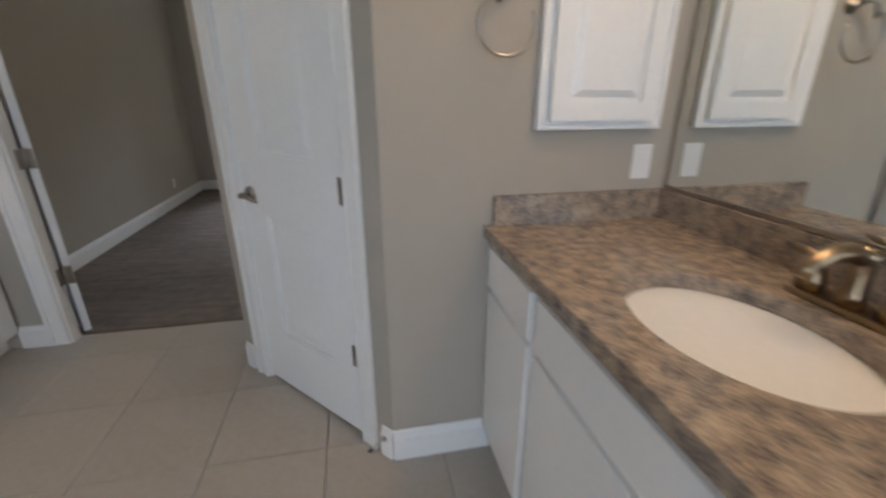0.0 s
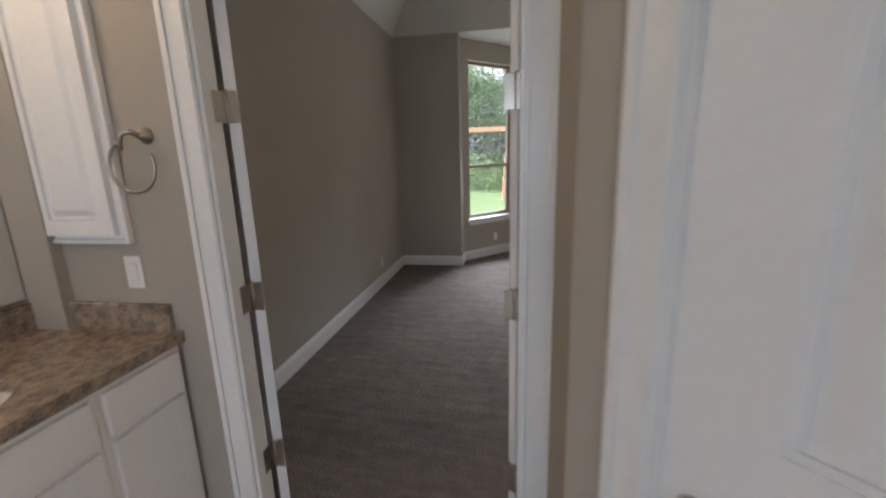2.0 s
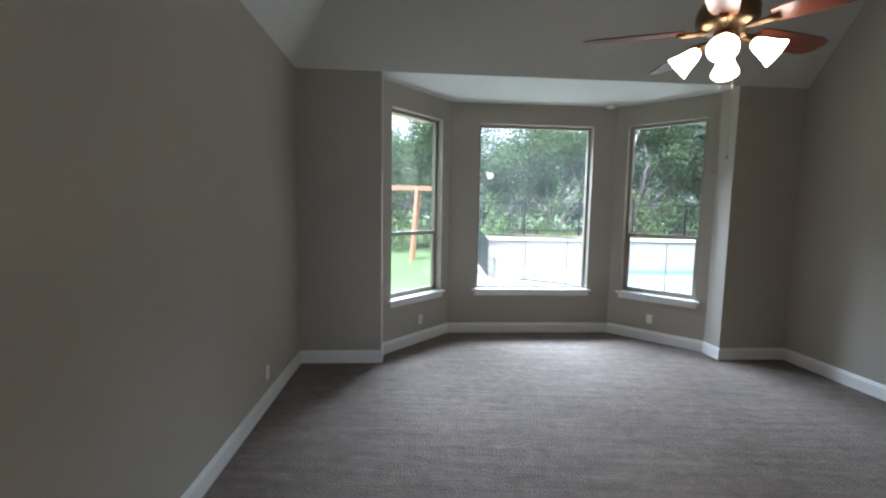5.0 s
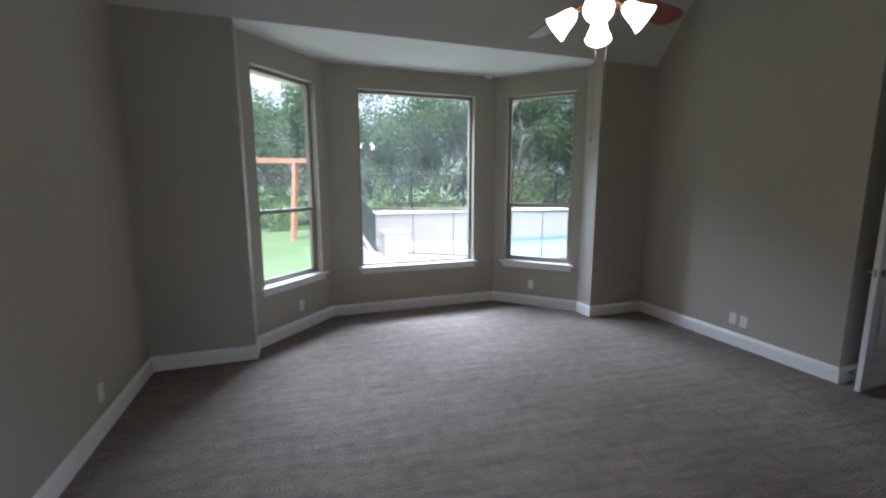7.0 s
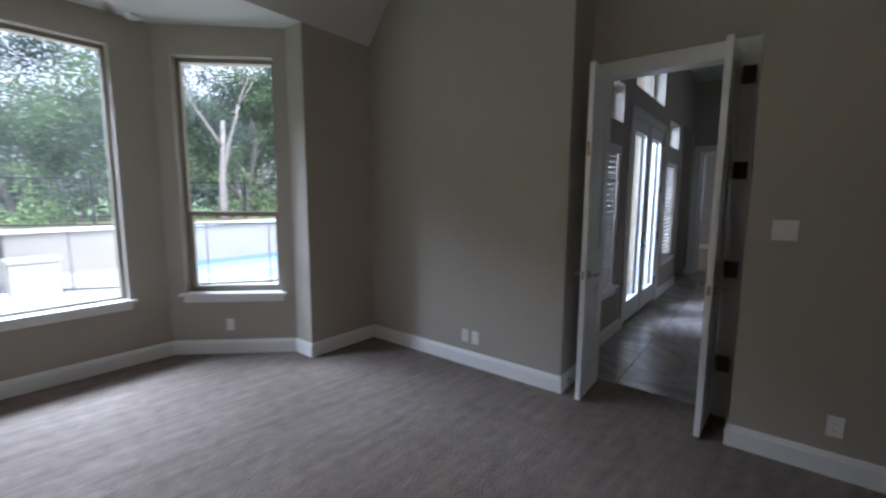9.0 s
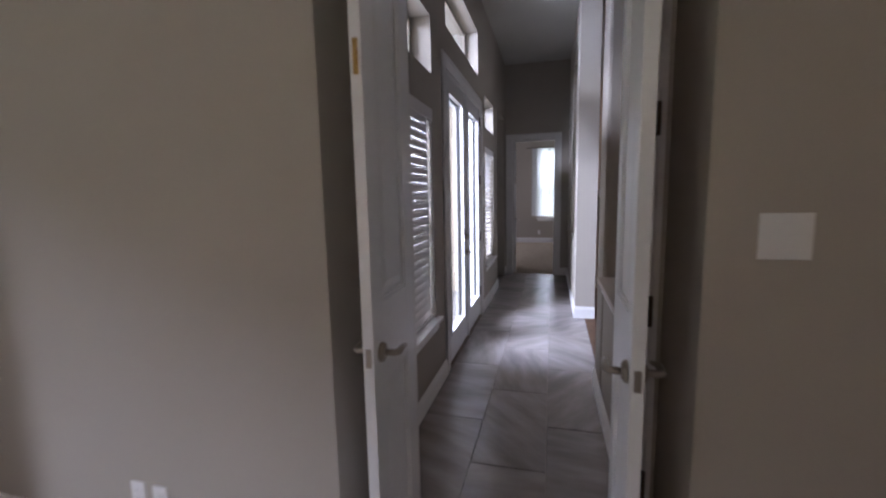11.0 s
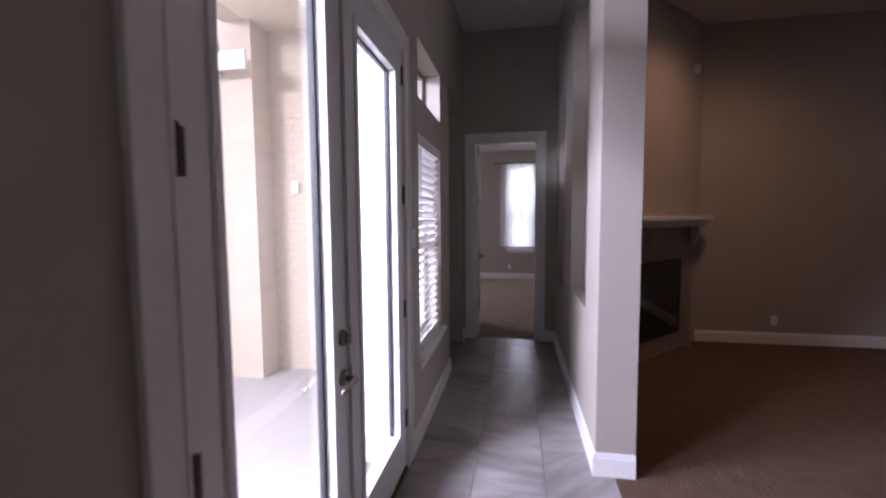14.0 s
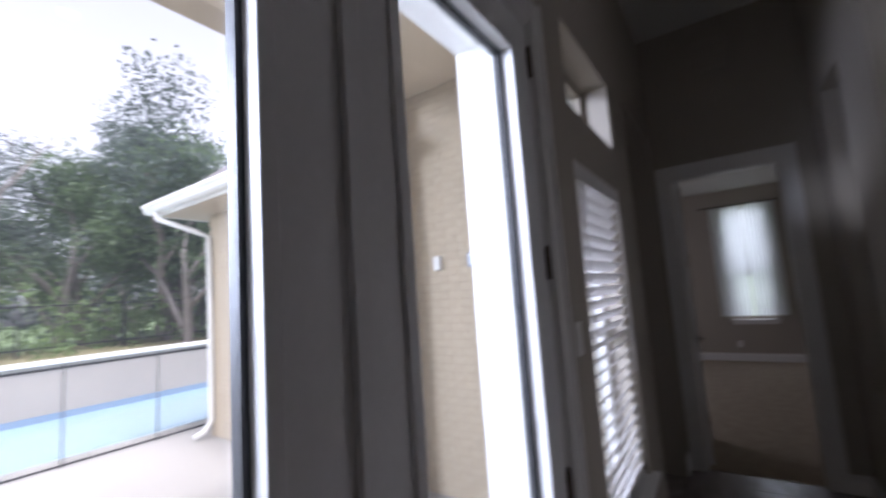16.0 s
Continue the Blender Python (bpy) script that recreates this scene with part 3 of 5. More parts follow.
def casing(name, p, q, s0, s1, z1, w=0.085, sides=(True, True), stop=True, depth=0.125, label="white moulded door casing"):
    """Trim round an opening of the wall p to q, on its face, and the jamb lining through it."""
    c = tagged(new(name), label, "trim", "", "structure")
    c.matrix_basis = along(p, q)
    def leg(a, b, out):
        bm = boxes((a, b, -0.012, -0.0005, 0, z1 + w), bevel=0.002)
        e = b - 0.022 if out > 0 else a
        box(bm, e, e + 0.022, -0.020, -0.012, 0, z1 + w, bevel=0.003)
        e = a + 0.004 if out > 0 else b - 0.014
        box(bm, e, e + 0.010, -0.016, -0.012, 0, z1 + w, bevel=0.002)
        return bm
    if sides[0]:
        part("casing_leg", leg(s0 - w, s0 + 0.006, -1), TRIM, c)
    if sides[1]:
        part("casing_leg", leg(s1 - 0.006, s1 + w, 1), TRIM, c)
    part("casing_head", boxes((s0 + 0.006, s1 - 0.006, -0.012, -0.0005, z1 - 0.006, z1 + w), (s0 + 0.006, s1 - 0.006, -0.020, -0.012, z1 + w - 0.022, z1 + w), bevel=0.002), TRIM, c)
    part("jamb", boxes((s0 + 0.0005, s0 + 0.018, 0.0, depth, 0, z1)), TRIM, c)
    part("jamb", boxes((s1 - 0.018, s1 - 0.0005, 0.0, depth, 0, z1)), TRIM, c)
    part("jamb_head", boxes((s0 + 0.018, s1 - 0.018, 0.0, depth, z1 - 0.018, z1 - 0.0005)), TRIM, c)
    return c


HINGE_Z = (0.385, 1.045, 1.70, 2.30)


def lever(parent, x, z, side, way=1, y=0.0, mat=None):
    """Lever handle on the face y, side -1 or +1 along y, lever pointing along way * x."""
    m = mat or NICKEL
    bm = bmesh.new()
    s = side
    cyl(bm, (x, y, z), (x, y + s * 0.010, z), 0.033, 0.031, 24)
    cyl(bm, (x, y + s * 0.010, z), (x, y + s * 0.016, z), 0.027, 0.020, 24)
    r = part("rosette", bm, m, parent, "round brushed nickel rosette")
    bm = bmesh.new()
    tube(bm, [(x, y + s * 0.016, z), (x, y + s * 0.045, z), (x + way * 0.012, y + s * 0.055, z), (x + way * 0.05, y + s * 0.056, z + 0.004), (x + way * 0.09, y + s * 0.052, z - 0.006), (x + way * 0.115, y + s * 0.047, z - 0.012)], [0.011, 0.011, 0.012, 0.010, 0.009, 0.006], 10)
    part("lever", bm, m, parent, "curved brushed nickel lever handle")


def hinge(parent, x, y, z, wide=0.035, fold=(0, 1), mat=None):
    """Two leaves and a barrel; fold gives the way in which the leaves lie from the barrel."""
    bm = bmesh.new()
    cyl(bm, (x, y, z - 0.05), (x, y, z + 0.05), 0.007, n=10)
    cyl(bm, (x, y, z + 0.05), (x, y, z + 0.056), 0.005, 0.003, n=10)
    for fx, fy in (fold if isinstance(fold[0], tuple) else (fold,)):
        if fx:
            box(bm, min(x, x + fx * wide), max(x, x + fx * wide), y - 0.002, y + 0.002, z - 0.048, z + 0.048)
        else:
            box(bm, x - 0.002, x + 0.002, min(y, y + fy * wide), max(y, y + fy * wide), z - 0.048, z + 0.048)
    return part("hinge", bm, mat or NICKEL, parent, "brushed nickel butt hinge")


def door_leaf(name, label, at, w, h, px=0.11, kind="structure", panels=((0.24, 0.86), (1.12, 0.0)), lever_way=-1, hinge_x=0.0, hinges=True, hinge_side=-1, hinge_fold=((1, 0),), lever_z=0.96, z0=0.012, th=0.036, levers=True):
    """Two-panel door: hinge at x=0, leaf to x=w, thickness along y from 0 to th."""
    d = tagged(new(name), label, "door", "", kind)
    d.matrix_basis = at
    rails = [(z0, panels[0][0]), (panels[0][1], panels[1][0]), (h - px - 0.02, h)]
    bm = bmesh.new()
    box(bm, 0, px, 0, th, z0, h, bevel=0.0015)
    box(bm, w - px, w, 0, th, z0, h, bevel=0.0015)
    for a, b in rails:
        box(bm, px, w - px, 0.0003, th - 0.0003, a, b)
    part("leaf_frame", bm, DOORP, d)
    for a, b in ((panels[0][0], panels[0][1]), (panels[1][0], h - px - 0.02)):
        bm = boxes((px - 0.002, w - px + 0.002, th * 0.34, th * 0.66, a - 0.002, b + 0.002))
        r = 0.028
        for ya, yb, dy in ((th * 0.34, 0.006, 1), (th * 0.66, th - 0.006, -1)):
            lo = [bm.verts.new(v) for v in ((px + r, ya, a + r), (w - px - r, ya, a + r), (w - px - r, ya, b - r), (px + r, ya, b - r))]
            k = r + 0.03
            hi_ = [bm.verts.new(v) for v in ((px + k, yb, a + k), (w - px - k, yb, a + k), (w - px - k, yb, b - k), (px + k, yb, b - k))]
            for i in range(4):
                bm.faces.new((lo[i], lo[(i + 1) % 4], hi_[(i + 1) % 4], hi_[i]))
            bm.faces.new(hi_)
            for (x0, x1, za, zb) in ((px, px + 0.014, a, b), (w - px - 0.014, w - px, a, b), (px + 0.014, w - px - 0.014, a, a + 0.014), (px + 0.014, w - px - 0.014, b - 0.014, b)):
                y_ = sorted((ya, 0.004 if dy > 0 else th - 0.004))
                box(bm, x0, x1, y_[0], y_[1], za, zb)
        part("panel", bm, DOORP, d)
    for side, y in ((-1, 0.0), (1, th)) if levers else ():
        lever(d, w - 0.065, lever_z, side, lever_way, y)
    part("latch_plate", boxes((w - 0.001, w + 0.0015, th * 0.25, th * 0.75, lever_z - 0.03, lever_z + 0.03)), NICKEL, d)
    if hinges:
        for z in HINGE_Z:
            hinge(d, hinge_x, 0.0 if hinge_side < 0 else th, z, 0.034, hinge_fold)
    return d


# bathroom double doors, folded back against the bedroom wall
casing("casing_bath", (BATH_W, BATH_N), (BE, BATH_N), 0.795, 1.79, 2.45, depth=0.074)
bp = tagged(new("casing_bath_bedroom"), "white moulded door casing on the bedroom side", "trim", "", "structure")
bp.matrix_basis = along((BE + 0.15, BS), (BATH_W, BS))
for a, b in ((3.87, 3.956), (4.939, 5.025)):
    part("casing_leg", boxes((a, b, -0.014, -0.0005, 0, 2.535), bevel=0.003), TRIM, bp)
part("casing_head", boxes((3.956, 4.939, -0.014, -0.0005, 2.444, 2.535), bevel=0.003), TRIM, bp)
OPX0, OPX1 = BATH_W + 0.795 + 0.018, BATH_W + 1.79 - 0.018
HGX0, HGX1, HGY = OPX0 + 0.014, OPX1 - 0.010, BS + 0.018
door_leaf("door_1", "white two-panel door folded back into the bedroom", Matrix.Translation((HGX0, HGY, 0)) @ Matrix.Rotation(radians(133), 4, "Z") @ Matrix.Translation((0.015, -0.036, 0)), 0.445, 2.43, px=0.10, hinge_side=1, hinge_fold=((0, -1),), levers=False)
d2 = door_leaf("door_2", "white two-panel door folded back into the bedroom", Matrix.Translation((HGX1, HGY, 0)) @ Matrix.Rotation(radians(41), 4, "Z") @ Matrix.Translation((0.006, 0.0, 0)), 0.45, 2.43, px=0.10, hinge_side=-1, hinge_fold=((0, 1),))
# hinge leaves that stay on the jambs
for x, xb, sd in ((OPX0, HGX0, 1), (OPX1, HGX1, -1)):
    for z in HINGE_Z:
        bm = boxes((x - 0.0012, x + 0.0012, HGY - 0.052, HGY - 0.006, z - 0.05, z + 0.05))
        a, b = sorted((x, xb))
        box(bm, a - 0.001, b + 0.001, HGY - 0.008, HGY - 0.005, z - 0.05, z + 0.05)
        cyl(bm, (xb, HGY, z - 0.05), (xb, HGY, z + 0.05), 0.0075, n=10)
        cyl(bm, (xb, HGY, z + 0.05), (xb, HGY, z + 0.057), 0.006, 0.003, n=10)
        box(bm, *sorted((xb + sd * 0.004, xb + sd * 0.036)), HGY - 0.002, HGY + 0.001, z - 0.05, z + 0.05)
        h_ = part("hinge", bm, NICKEL, None)
        h_.parent = bp
        h_.matrix_parent_inverse = bp.matrix_basis.inverted()

# closed door in the diagonal bathroom wall
casing("casing_closet", DIAG0, DIAG1, 0.173, 0.883, 2.45, w=0.075, depth=0.115)
door_leaf("door_3", "closed white two-panel closet door with nickel lever", along(DIAG0, DIAG1) @ Matrix.Translation((0.864, 0.047, 0)) @ Matrix.Rotation(math.pi, 4, "Z"), 0.672, 2.43, px=0.155, hinge_x=0.0, hinge_side=1, hinge_fold=((1, 0),), lever_way=-1, panels=((0.30, 0.88), (1.13, 0.0)))

# bedroom double doors to the hall, standing open
casing("casing_bedroom", (HW_X, 4.66), (HW_X, 3.40), 0.22, 1.10, 2.45, w=0.085, depth=0.14)
door_leaf("door_4", "narrow white two-panel door standing open into the bedroom", Matrix.Translation((HW_X - 0.004, 4.44 - 0.020, 0)) @ Matrix.Rotation(math.pi + radians(2), 4, "Z") @ Matrix.Translation((0, 0, 0)), 0.43, 2.44, px=0.09, hinge_side=-1, hinge_fold=((1, 0),))
door_leaf("door_5", "narrow white two-panel door standing open into the bedroom", Matrix.Translation((HW_X - 0.004, 3.56 + 0.020, 0)) @ Matrix.Rotation(math.pi - radians(2), 4, "Z") @ Matrix.Translation((0, -0.036, 0)), 0.43, 2.44, px=0.09, hinge_side=1, hinge_fold=((1, 0),))

for d_, zz in ((bpy.data.objects["door_4"], 1.86),):
    part("flush_bolt", boxes((0.4295, 0.4325, 0.010, 0.026, zz - 0.05, zz + 0.05), (0.4325, 0.436, 0.013, 0.023, zz - 0.02, zz + 0.02), bevel=0.0008), duo("polished_brass", (0.75, 0.50, 0.18, 1), 0.9, rough=0.2, metal=1.0, bump=0.0), d_, "polished brass flush bolt")

for z in HINGE_Z:
    bm = boxes((HW_X - 0.034, HW_X - 0.0205, 3.495, 3.558, z - 0.055, z + 0.055), bevel=0.003)
    cyl(bm, (HW_X - 0.030, 3.562, z - 0.055), (HW_X - 0.030, 3.562, z + 0.06), 0.008, n=10)
    h_ = part("hinge", bm, HINGEDARK, None, "dark bronze butt hinge")
    h_.parent = bpy.data.objects["casing_bedroom"]
    h_.matrix_parent_inverse = h_.parent.matrix_basis.inverted()

# far bedroom door
casing("casing_far", (HALL_E, 5.9), (HALL_E, 3.30), 1.358, 2.115, 2.41, w=0.10, depth=0.12)
door_leaf("door_6", "white two-panel door standing open into the far bedroom", Matrix.Translation((HALL_E + 0.125, 4.52, 0)) @ Matrix.Rotation(radians(4), 4, "Z") @ Matrix.Translation((0.0, -0.036, 0)), 0.71, 2.39, hinge_side=-1, hinge_fold=((1, 0),))

# French doors
casing("casing_french", HP, HQ, F0 - HX, F1 - HX, 2.45, w=0.095, depth=0.275)


def french_leaf(name, x0, x1, gx0, gx1, hinge_at, label):
    d = tagged(new(name), label, "door", "", "structure")
    y0, y1 = HALL_N + 0.004, HALL_N + 0.048
    g0, g1 = 0.275, 2.285
    part("leaf_frame", boxes((x0, gx0, y0, y1, 0.03, 2.43), (gx1, x1, y0, y1, 0.03, 2.43), (gx0, gx1, y0, y1, 0.03, g0), (gx0, gx1, y0, y1, g1, 2.43), bevel=0.001), DOORP, d)
    t = 0.022
    for ya, yb in ((y0 - 0.010, y0 + 0.004), (y1 - 0.004, y1 + 0.010)):
        part("glazing_bead", boxes((gx0 - t, gx0 + 0.004, ya, yb, g0 - t, g1 + t), (gx1 - 0.004, gx1 + t, ya, yb, g0 - t, g1 + t), (gx0 + 0.004, gx1 - 0.004, ya, yb, g0 - t, g0 + 0.004), (gx0 + 0.004, gx1 - 0.004, ya, yb, g1 - 0.004, g1 + t), bevel=0.003), DOORP, d)
    part("gasket", boxes((gx0, gx0 + 0.010, y1 - 0.012, y1 + 0.011, g0, g1), (gx1 - 0.010, gx1, y1 - 0.012, y1 + 0.011, g0, g1), (gx0 + 0.010, gx1 - 0.010, y1 - 0.012, y1 + 0.011, g1 - 0.010, g1)), BLACK, d)
    g = part("pane", boxes((gx0 + 0.010, gx1 - 0.010, y1 - 0.009, y1 - 0.003, g0, g1 - 0.010)), GLASS, d)
    g.visible_shadow = False
    for z in (0.317, 0.974, 1.635, 2.295):
        hinge(d, hinge_at, y0 - 0.006, z, 0.018, ((1 if hinge_at < x0 + 0.1 else -1, 0),), HINGEDARK)
    return d


fl = french_leaf("door_7", F0 + 0.022, 6.199, 5.51, 6.045, F0 + 0.020, "white French door leaf with nickel lever and deadbolt")
fr_ = french_leaf("door_8", 6.201, F1 - 0.022, 6.33, 6.87, F1 - 0.020, "white French door leaf with full-height clear glass")
part("astragal", boxes((6.182, 6.218, HALL_N - 0.012, HALL_N + 0.003, 0.03, 2.43), bevel=0.003), DOORP, fr_)
lever(fl, 6.135, 0.90, -1, -1, HALL_N + 0.004)
lever(fl, 6.135, 0.90, 1, -1, HALL_N + 0.048)
bm = bmesh.new()
cyl(bm, (6.135, HALL_N + 0.004, 1.055), (6.135, HALL_N - 0.012, 1.055), 0.031, 0.028, 24)
box(bm, 6.130, 6.140, HALL_N - 0.034, HALL_N - 0.012, 1.035, 1.075, bevel=0.003)
part("deadbolt", bm, NICKEL, fl, "brushed nickel deadbolt thumb turn")
for zz in (0.90, 1.055):
    part("strike_plate", boxes((6.172, 6.178, HALL_N - 0.016, HALL_N - 0.012, zz - 0.035, zz + 0.035), bevel=0.001), NICKEL, fr_)
solid("threshold", boxes((F0 + 0.018, F1 - 0.018, HALL_N - 0.01, HALL_N + 0.28, 0.0, 0.022), bevel=0.004), BRONZE, "dark bronze metal door threshold", "threshold")
solid("threshold_bathroom", boxes((OPX0, OPX1, BATH_N + 0.085, BATH_N + 0.105, -0.005, 0.006), bevel=0.002), duo("carpet_edge", (0.16, 0.11, 0.07, 1), 0.8, rough=0.9), "dark brown carpet edge strip at the tile", "threshold")

# baseboards
for p, q in (((BW, BS), (BW, BN)), ((BW, BN), (-1.28, BN)), ((-1.28, BN - BB_D), (-1.28, 6.93)), (BAY[1], BAY[2]), (BAY[2], BAY[3]), (BAY[3], BAY[4]), ((2.52, 6.93), (2.52, BN - BB_D)), ((2.52, BN), (BE, BN)),
             ((BE, BN), (BE, 4.545)), ((BE - BB_D, 4.545), (HW_X, 4.545)), ((HW_X, 3.457), (BE - BB_D, 3.457)), ((BE, 3.457), (BE, BS)), ((BE, BS), (-0.41, BS)), ((-1.61, BS), (BW, BS)),
             ((BATH_W, -3), (BATH_W, 0.1)), ((-1.72, BATH_N), (-1.56, BATH_N)), ((-0.42, BATH_N), (-0.42, 1.815)), (DIAG0, (DIAG0[0] + 0.06 * 0.665, DIAG0[1] - 0.06 * 0.747)), ((0.238, 1.077), DIAG1), ((0.275, 1.035), (0.66, 1.035)),
             ((HX, HALL_N), (F0 - 0.095, HALL_N)), ((F1 + 0.095, HALL_N), (8.65, HALL_N)), ((9.65, HALL_N), (HALL_E, HALL_N)), ((HALL_E, 4.66), (HALL_E, 4.642)), ((HALL_E, 3.685), (HALL_E, 3.56)), ((8.65, 4.90), (9.65, 4.90)),
             ((HALL_E, 3.56), (7.14 - BB_D, 3.56)), ((7.14, 3.56), (7.14, 3.34)), ((5.34, 3.505), (HX, 3.497)), ((10.10, 1.9), (10.10, -3.1)), ((15.05, 7.5), (15.05, 2.1)), ((HALL_E + 0.12, 7.5), (15.05, 7.5)), ((15.05, 2.1), (10.2, 2.1)), ((HX, -3.1), (HX, 3.27))):
    baseboard(p, q)

# half wall cap
cap = tagged(new("ledge"), "beige painted wooden cap on the half wall", "ledge", "", "structure")
part("ledge_top", boxes((HX, 5.028, 3.235, 3.54, 0.87, 0.90), bevel=0.006), duo("beige_ledge_paint", (0.60, 0.53, 0.46, 1), 0.93, rough=0.4, scale=2, fine=40, bump=0.04), cap)
part("ledge_moulding", boxes((HX, 5.026, 3.496, 3.520, 0.835, 0.87), (HX, 5.026, 3.496, 3.510, 0.80, 0.835), bevel=0.005), TRIM, cap)

# ---- bathroom things ----


def cabinet_front(parent, name, x, dirx, y0, y1, z0, z1, mat=None):
    """A flat framed cabinet door or drawer front on the plane x, looking along dirx."""
    a, b = sorted((x, x + dirx * 0.018))
    bm = boxes((a, b, y0, y1, z0, z1), bevel=0.003)
    return part(name, bm, mat or CABP, parent)


def vanity(side, y_far, units, lab):
    """side +1: against the east wall, -1: against the west wall."""
    wx = BATH_E if side > 0 else BATH_W
    fx = wx - side * (0.63 if side > 0 else 0.57)
    y = y_far
    for wd, kind in units:
        u = thing("vanity_cabinet", lab, "cabinet", group="white bathroom vanity cabinets")
        a, b = sorted((wx - side * 0.001, fx))
        ya, yb = y - wd + 0.001, y - 0.001
        toe = sorted((wx - side * 0.001, fx + side * 0.07))
        bm = boxes((a, b, ya, yb, 0.10, 0.904))
        part("body", bm, CABP, u)
        part("toe_kick", boxes((toe[0], toe[1], ya, yb, -0.008, 0.0995)), CABP, u)
        top = 0.878
        if kind == "drawer":
            cabinet_front(u, "drawer_front", fx, -side, ya + 0.02, yb - 0.02, 0.735, top)
            cabinet_front(u, "door", fx, -side, ya + 0.02, yb - 0.02, 0.13, 0.715)
        else:
            cabinet_front(u, "drawer_front", fx, -side, ya + 0.02, yb - 0.02, 0.735, top)
            m_ = (ya + yb) / 2
            cabinet_front(u, "door", fx, -side, ya + 0.02, m_ - 0.003, 0.13, 0.715)
            cabinet_front(u, "door", fx, -side, m_ + 0.003, yb - 0.02, 0.13, 0.715)
        y -= wd
    return fx, y


def oval(cx, cy, rx, ry, n=40):
    return [(cx + rx * math.cos(2 * math.pi * i / n), cy + ry * math.sin(2 * math.pi * i / n)) for i in range(n)]


def worktop(x0, x1, y0, y1, sinks, z0, z1, wx, end_y, label):
    """Granite slab with oval cut-outs, and its two splash strips."""
    t = thing("worktop", label, "countertop")
    ys = [y0]
    for cy in sinks:
        ys += [cy - 0.30, cy + 0.30]
    ys.append(y1)
    bm = bmesh.new()
    for k in range(0, len(ys) - 1):
        if k % 2 == 0:
            box(bm, x0, x1, ys[k], ys[k + 1], z0, z1)
    for cy in sinks:
        cx = (x0 + x1) / 2 - 0.035 * (1 if wx > 0 else -1)
        n = 40
        inn = oval(cx, cy, 0.185, 0.245, n)
        out = []
        for px_, py_ in inn:
            dx, dy = px_ - cx, py_ - cy
            k = min((x1 - cx) / dx if dx > 1e-9 else 1e9, (x0 - cx) / dx if dx < -1e-9 else 1e9, 0.30 / abs(dy) if abs(dy) > 1e-9 else 1e9)
            out.append((cx + dx * k, cy + dy * k))
        corners = []
        rings = {}
        for z in (z0, z1):
            rings[z] = ([bm.verts.new((*p, z)) for p in inn], [bm.verts.new((*p, z)) for p in out])
        for z in (z0, z1):
            a, b = rings[z]
            for i in range(n):
                j = (i + 1) % n
                pi, pj = out[i], out[j]
                onx = lambda p: abs(p[0] - x0) < 1e-6 or abs(p[0] - x1) < 1e-6
                if onx(pi) != onx(pj):
                    cxn = pi[0] if onx(pi) else pj[0]
                    cyn = pj[1] if onx(pi) else pi[1]
                    c = bm.verts.new((cxn, cyn, z))
                    bm.faces.new((a[i], b[i], c, b[j], a[j]))
                else:
                    bm.faces.new((a[i], b[i], b[j], a[j]))
        for i in range(n):
            j = (i + 1) % n
            bm.faces.new((rings[z0][0][i], rings[z0][0][j], rings[z1][0][j], rings[z1][0][i]))
        box(bm, x0, x0 + 0.0004, cy - 0.30, cy + 0.30, z0, z1)
        box(bm, x1 - 0.0004, x1, cy - 0.30, cy + 0.30, z0, z1)
    bmesh.ops.remove_doubles(bm, verts=bm.verts, dist=0.0002)
    part("slab", bm, GRANITE, t)
    s = 1 if wx > 0 else -1
    a, b = sorted((wx - s * 0.001, wx - s * 0.021))
    part("backsplash", boxes((a, b, y0, end_y - 0.022, z1, z1 + 0.10), bevel=0.002), GRANITE, t)
    part("side_splash", boxes((x0 + (0.03 if s > 0 else 0.001), x1 - (0.001 if s > 0 else 0.03), end_y - 0.021, end_y - 0.001, z1, z1 + 0.10), bevel=0.002), GRANITE, t)
    return t


def sink(cx, cy, z, label):
    t = thing("sink", label, "sink")
    bm = bmesh.new()
    n = 40
    rings = []
    for k, (f, dz) in enumerate(((1.12, 0.0), (1.03, 0.0), (1.0, -0.012), (0.97, -0.04), (0.90, -0.08), (0.74, -0.115), (0.50, -0.135), (0.22, -0.143), (0.08, -0.145))):
        rings.append([bm.verts.new((x, y, z + dz)) for x, y in oval(cx, cy, 0.185 * f, 0.245 * f, n)])
    for a, b in zip(rings, rings[1:]):
        for i in range(n):
            f = bm.faces.new((a[i], a[(i + 1) % n], b[(i + 1) % n], b[i]))
            f.smooth = True
    bm.faces.new(rings[-1])
    part("bowl", bm, CERAMIC, t)
    bm = bmesh.new()
    cyl(bm, (cx, cy, z - 0.1448), (cx, cy, z - 0.140), 0.024, 0.022, 20)
    part("drain", bm, NICKEL, t)
    return t


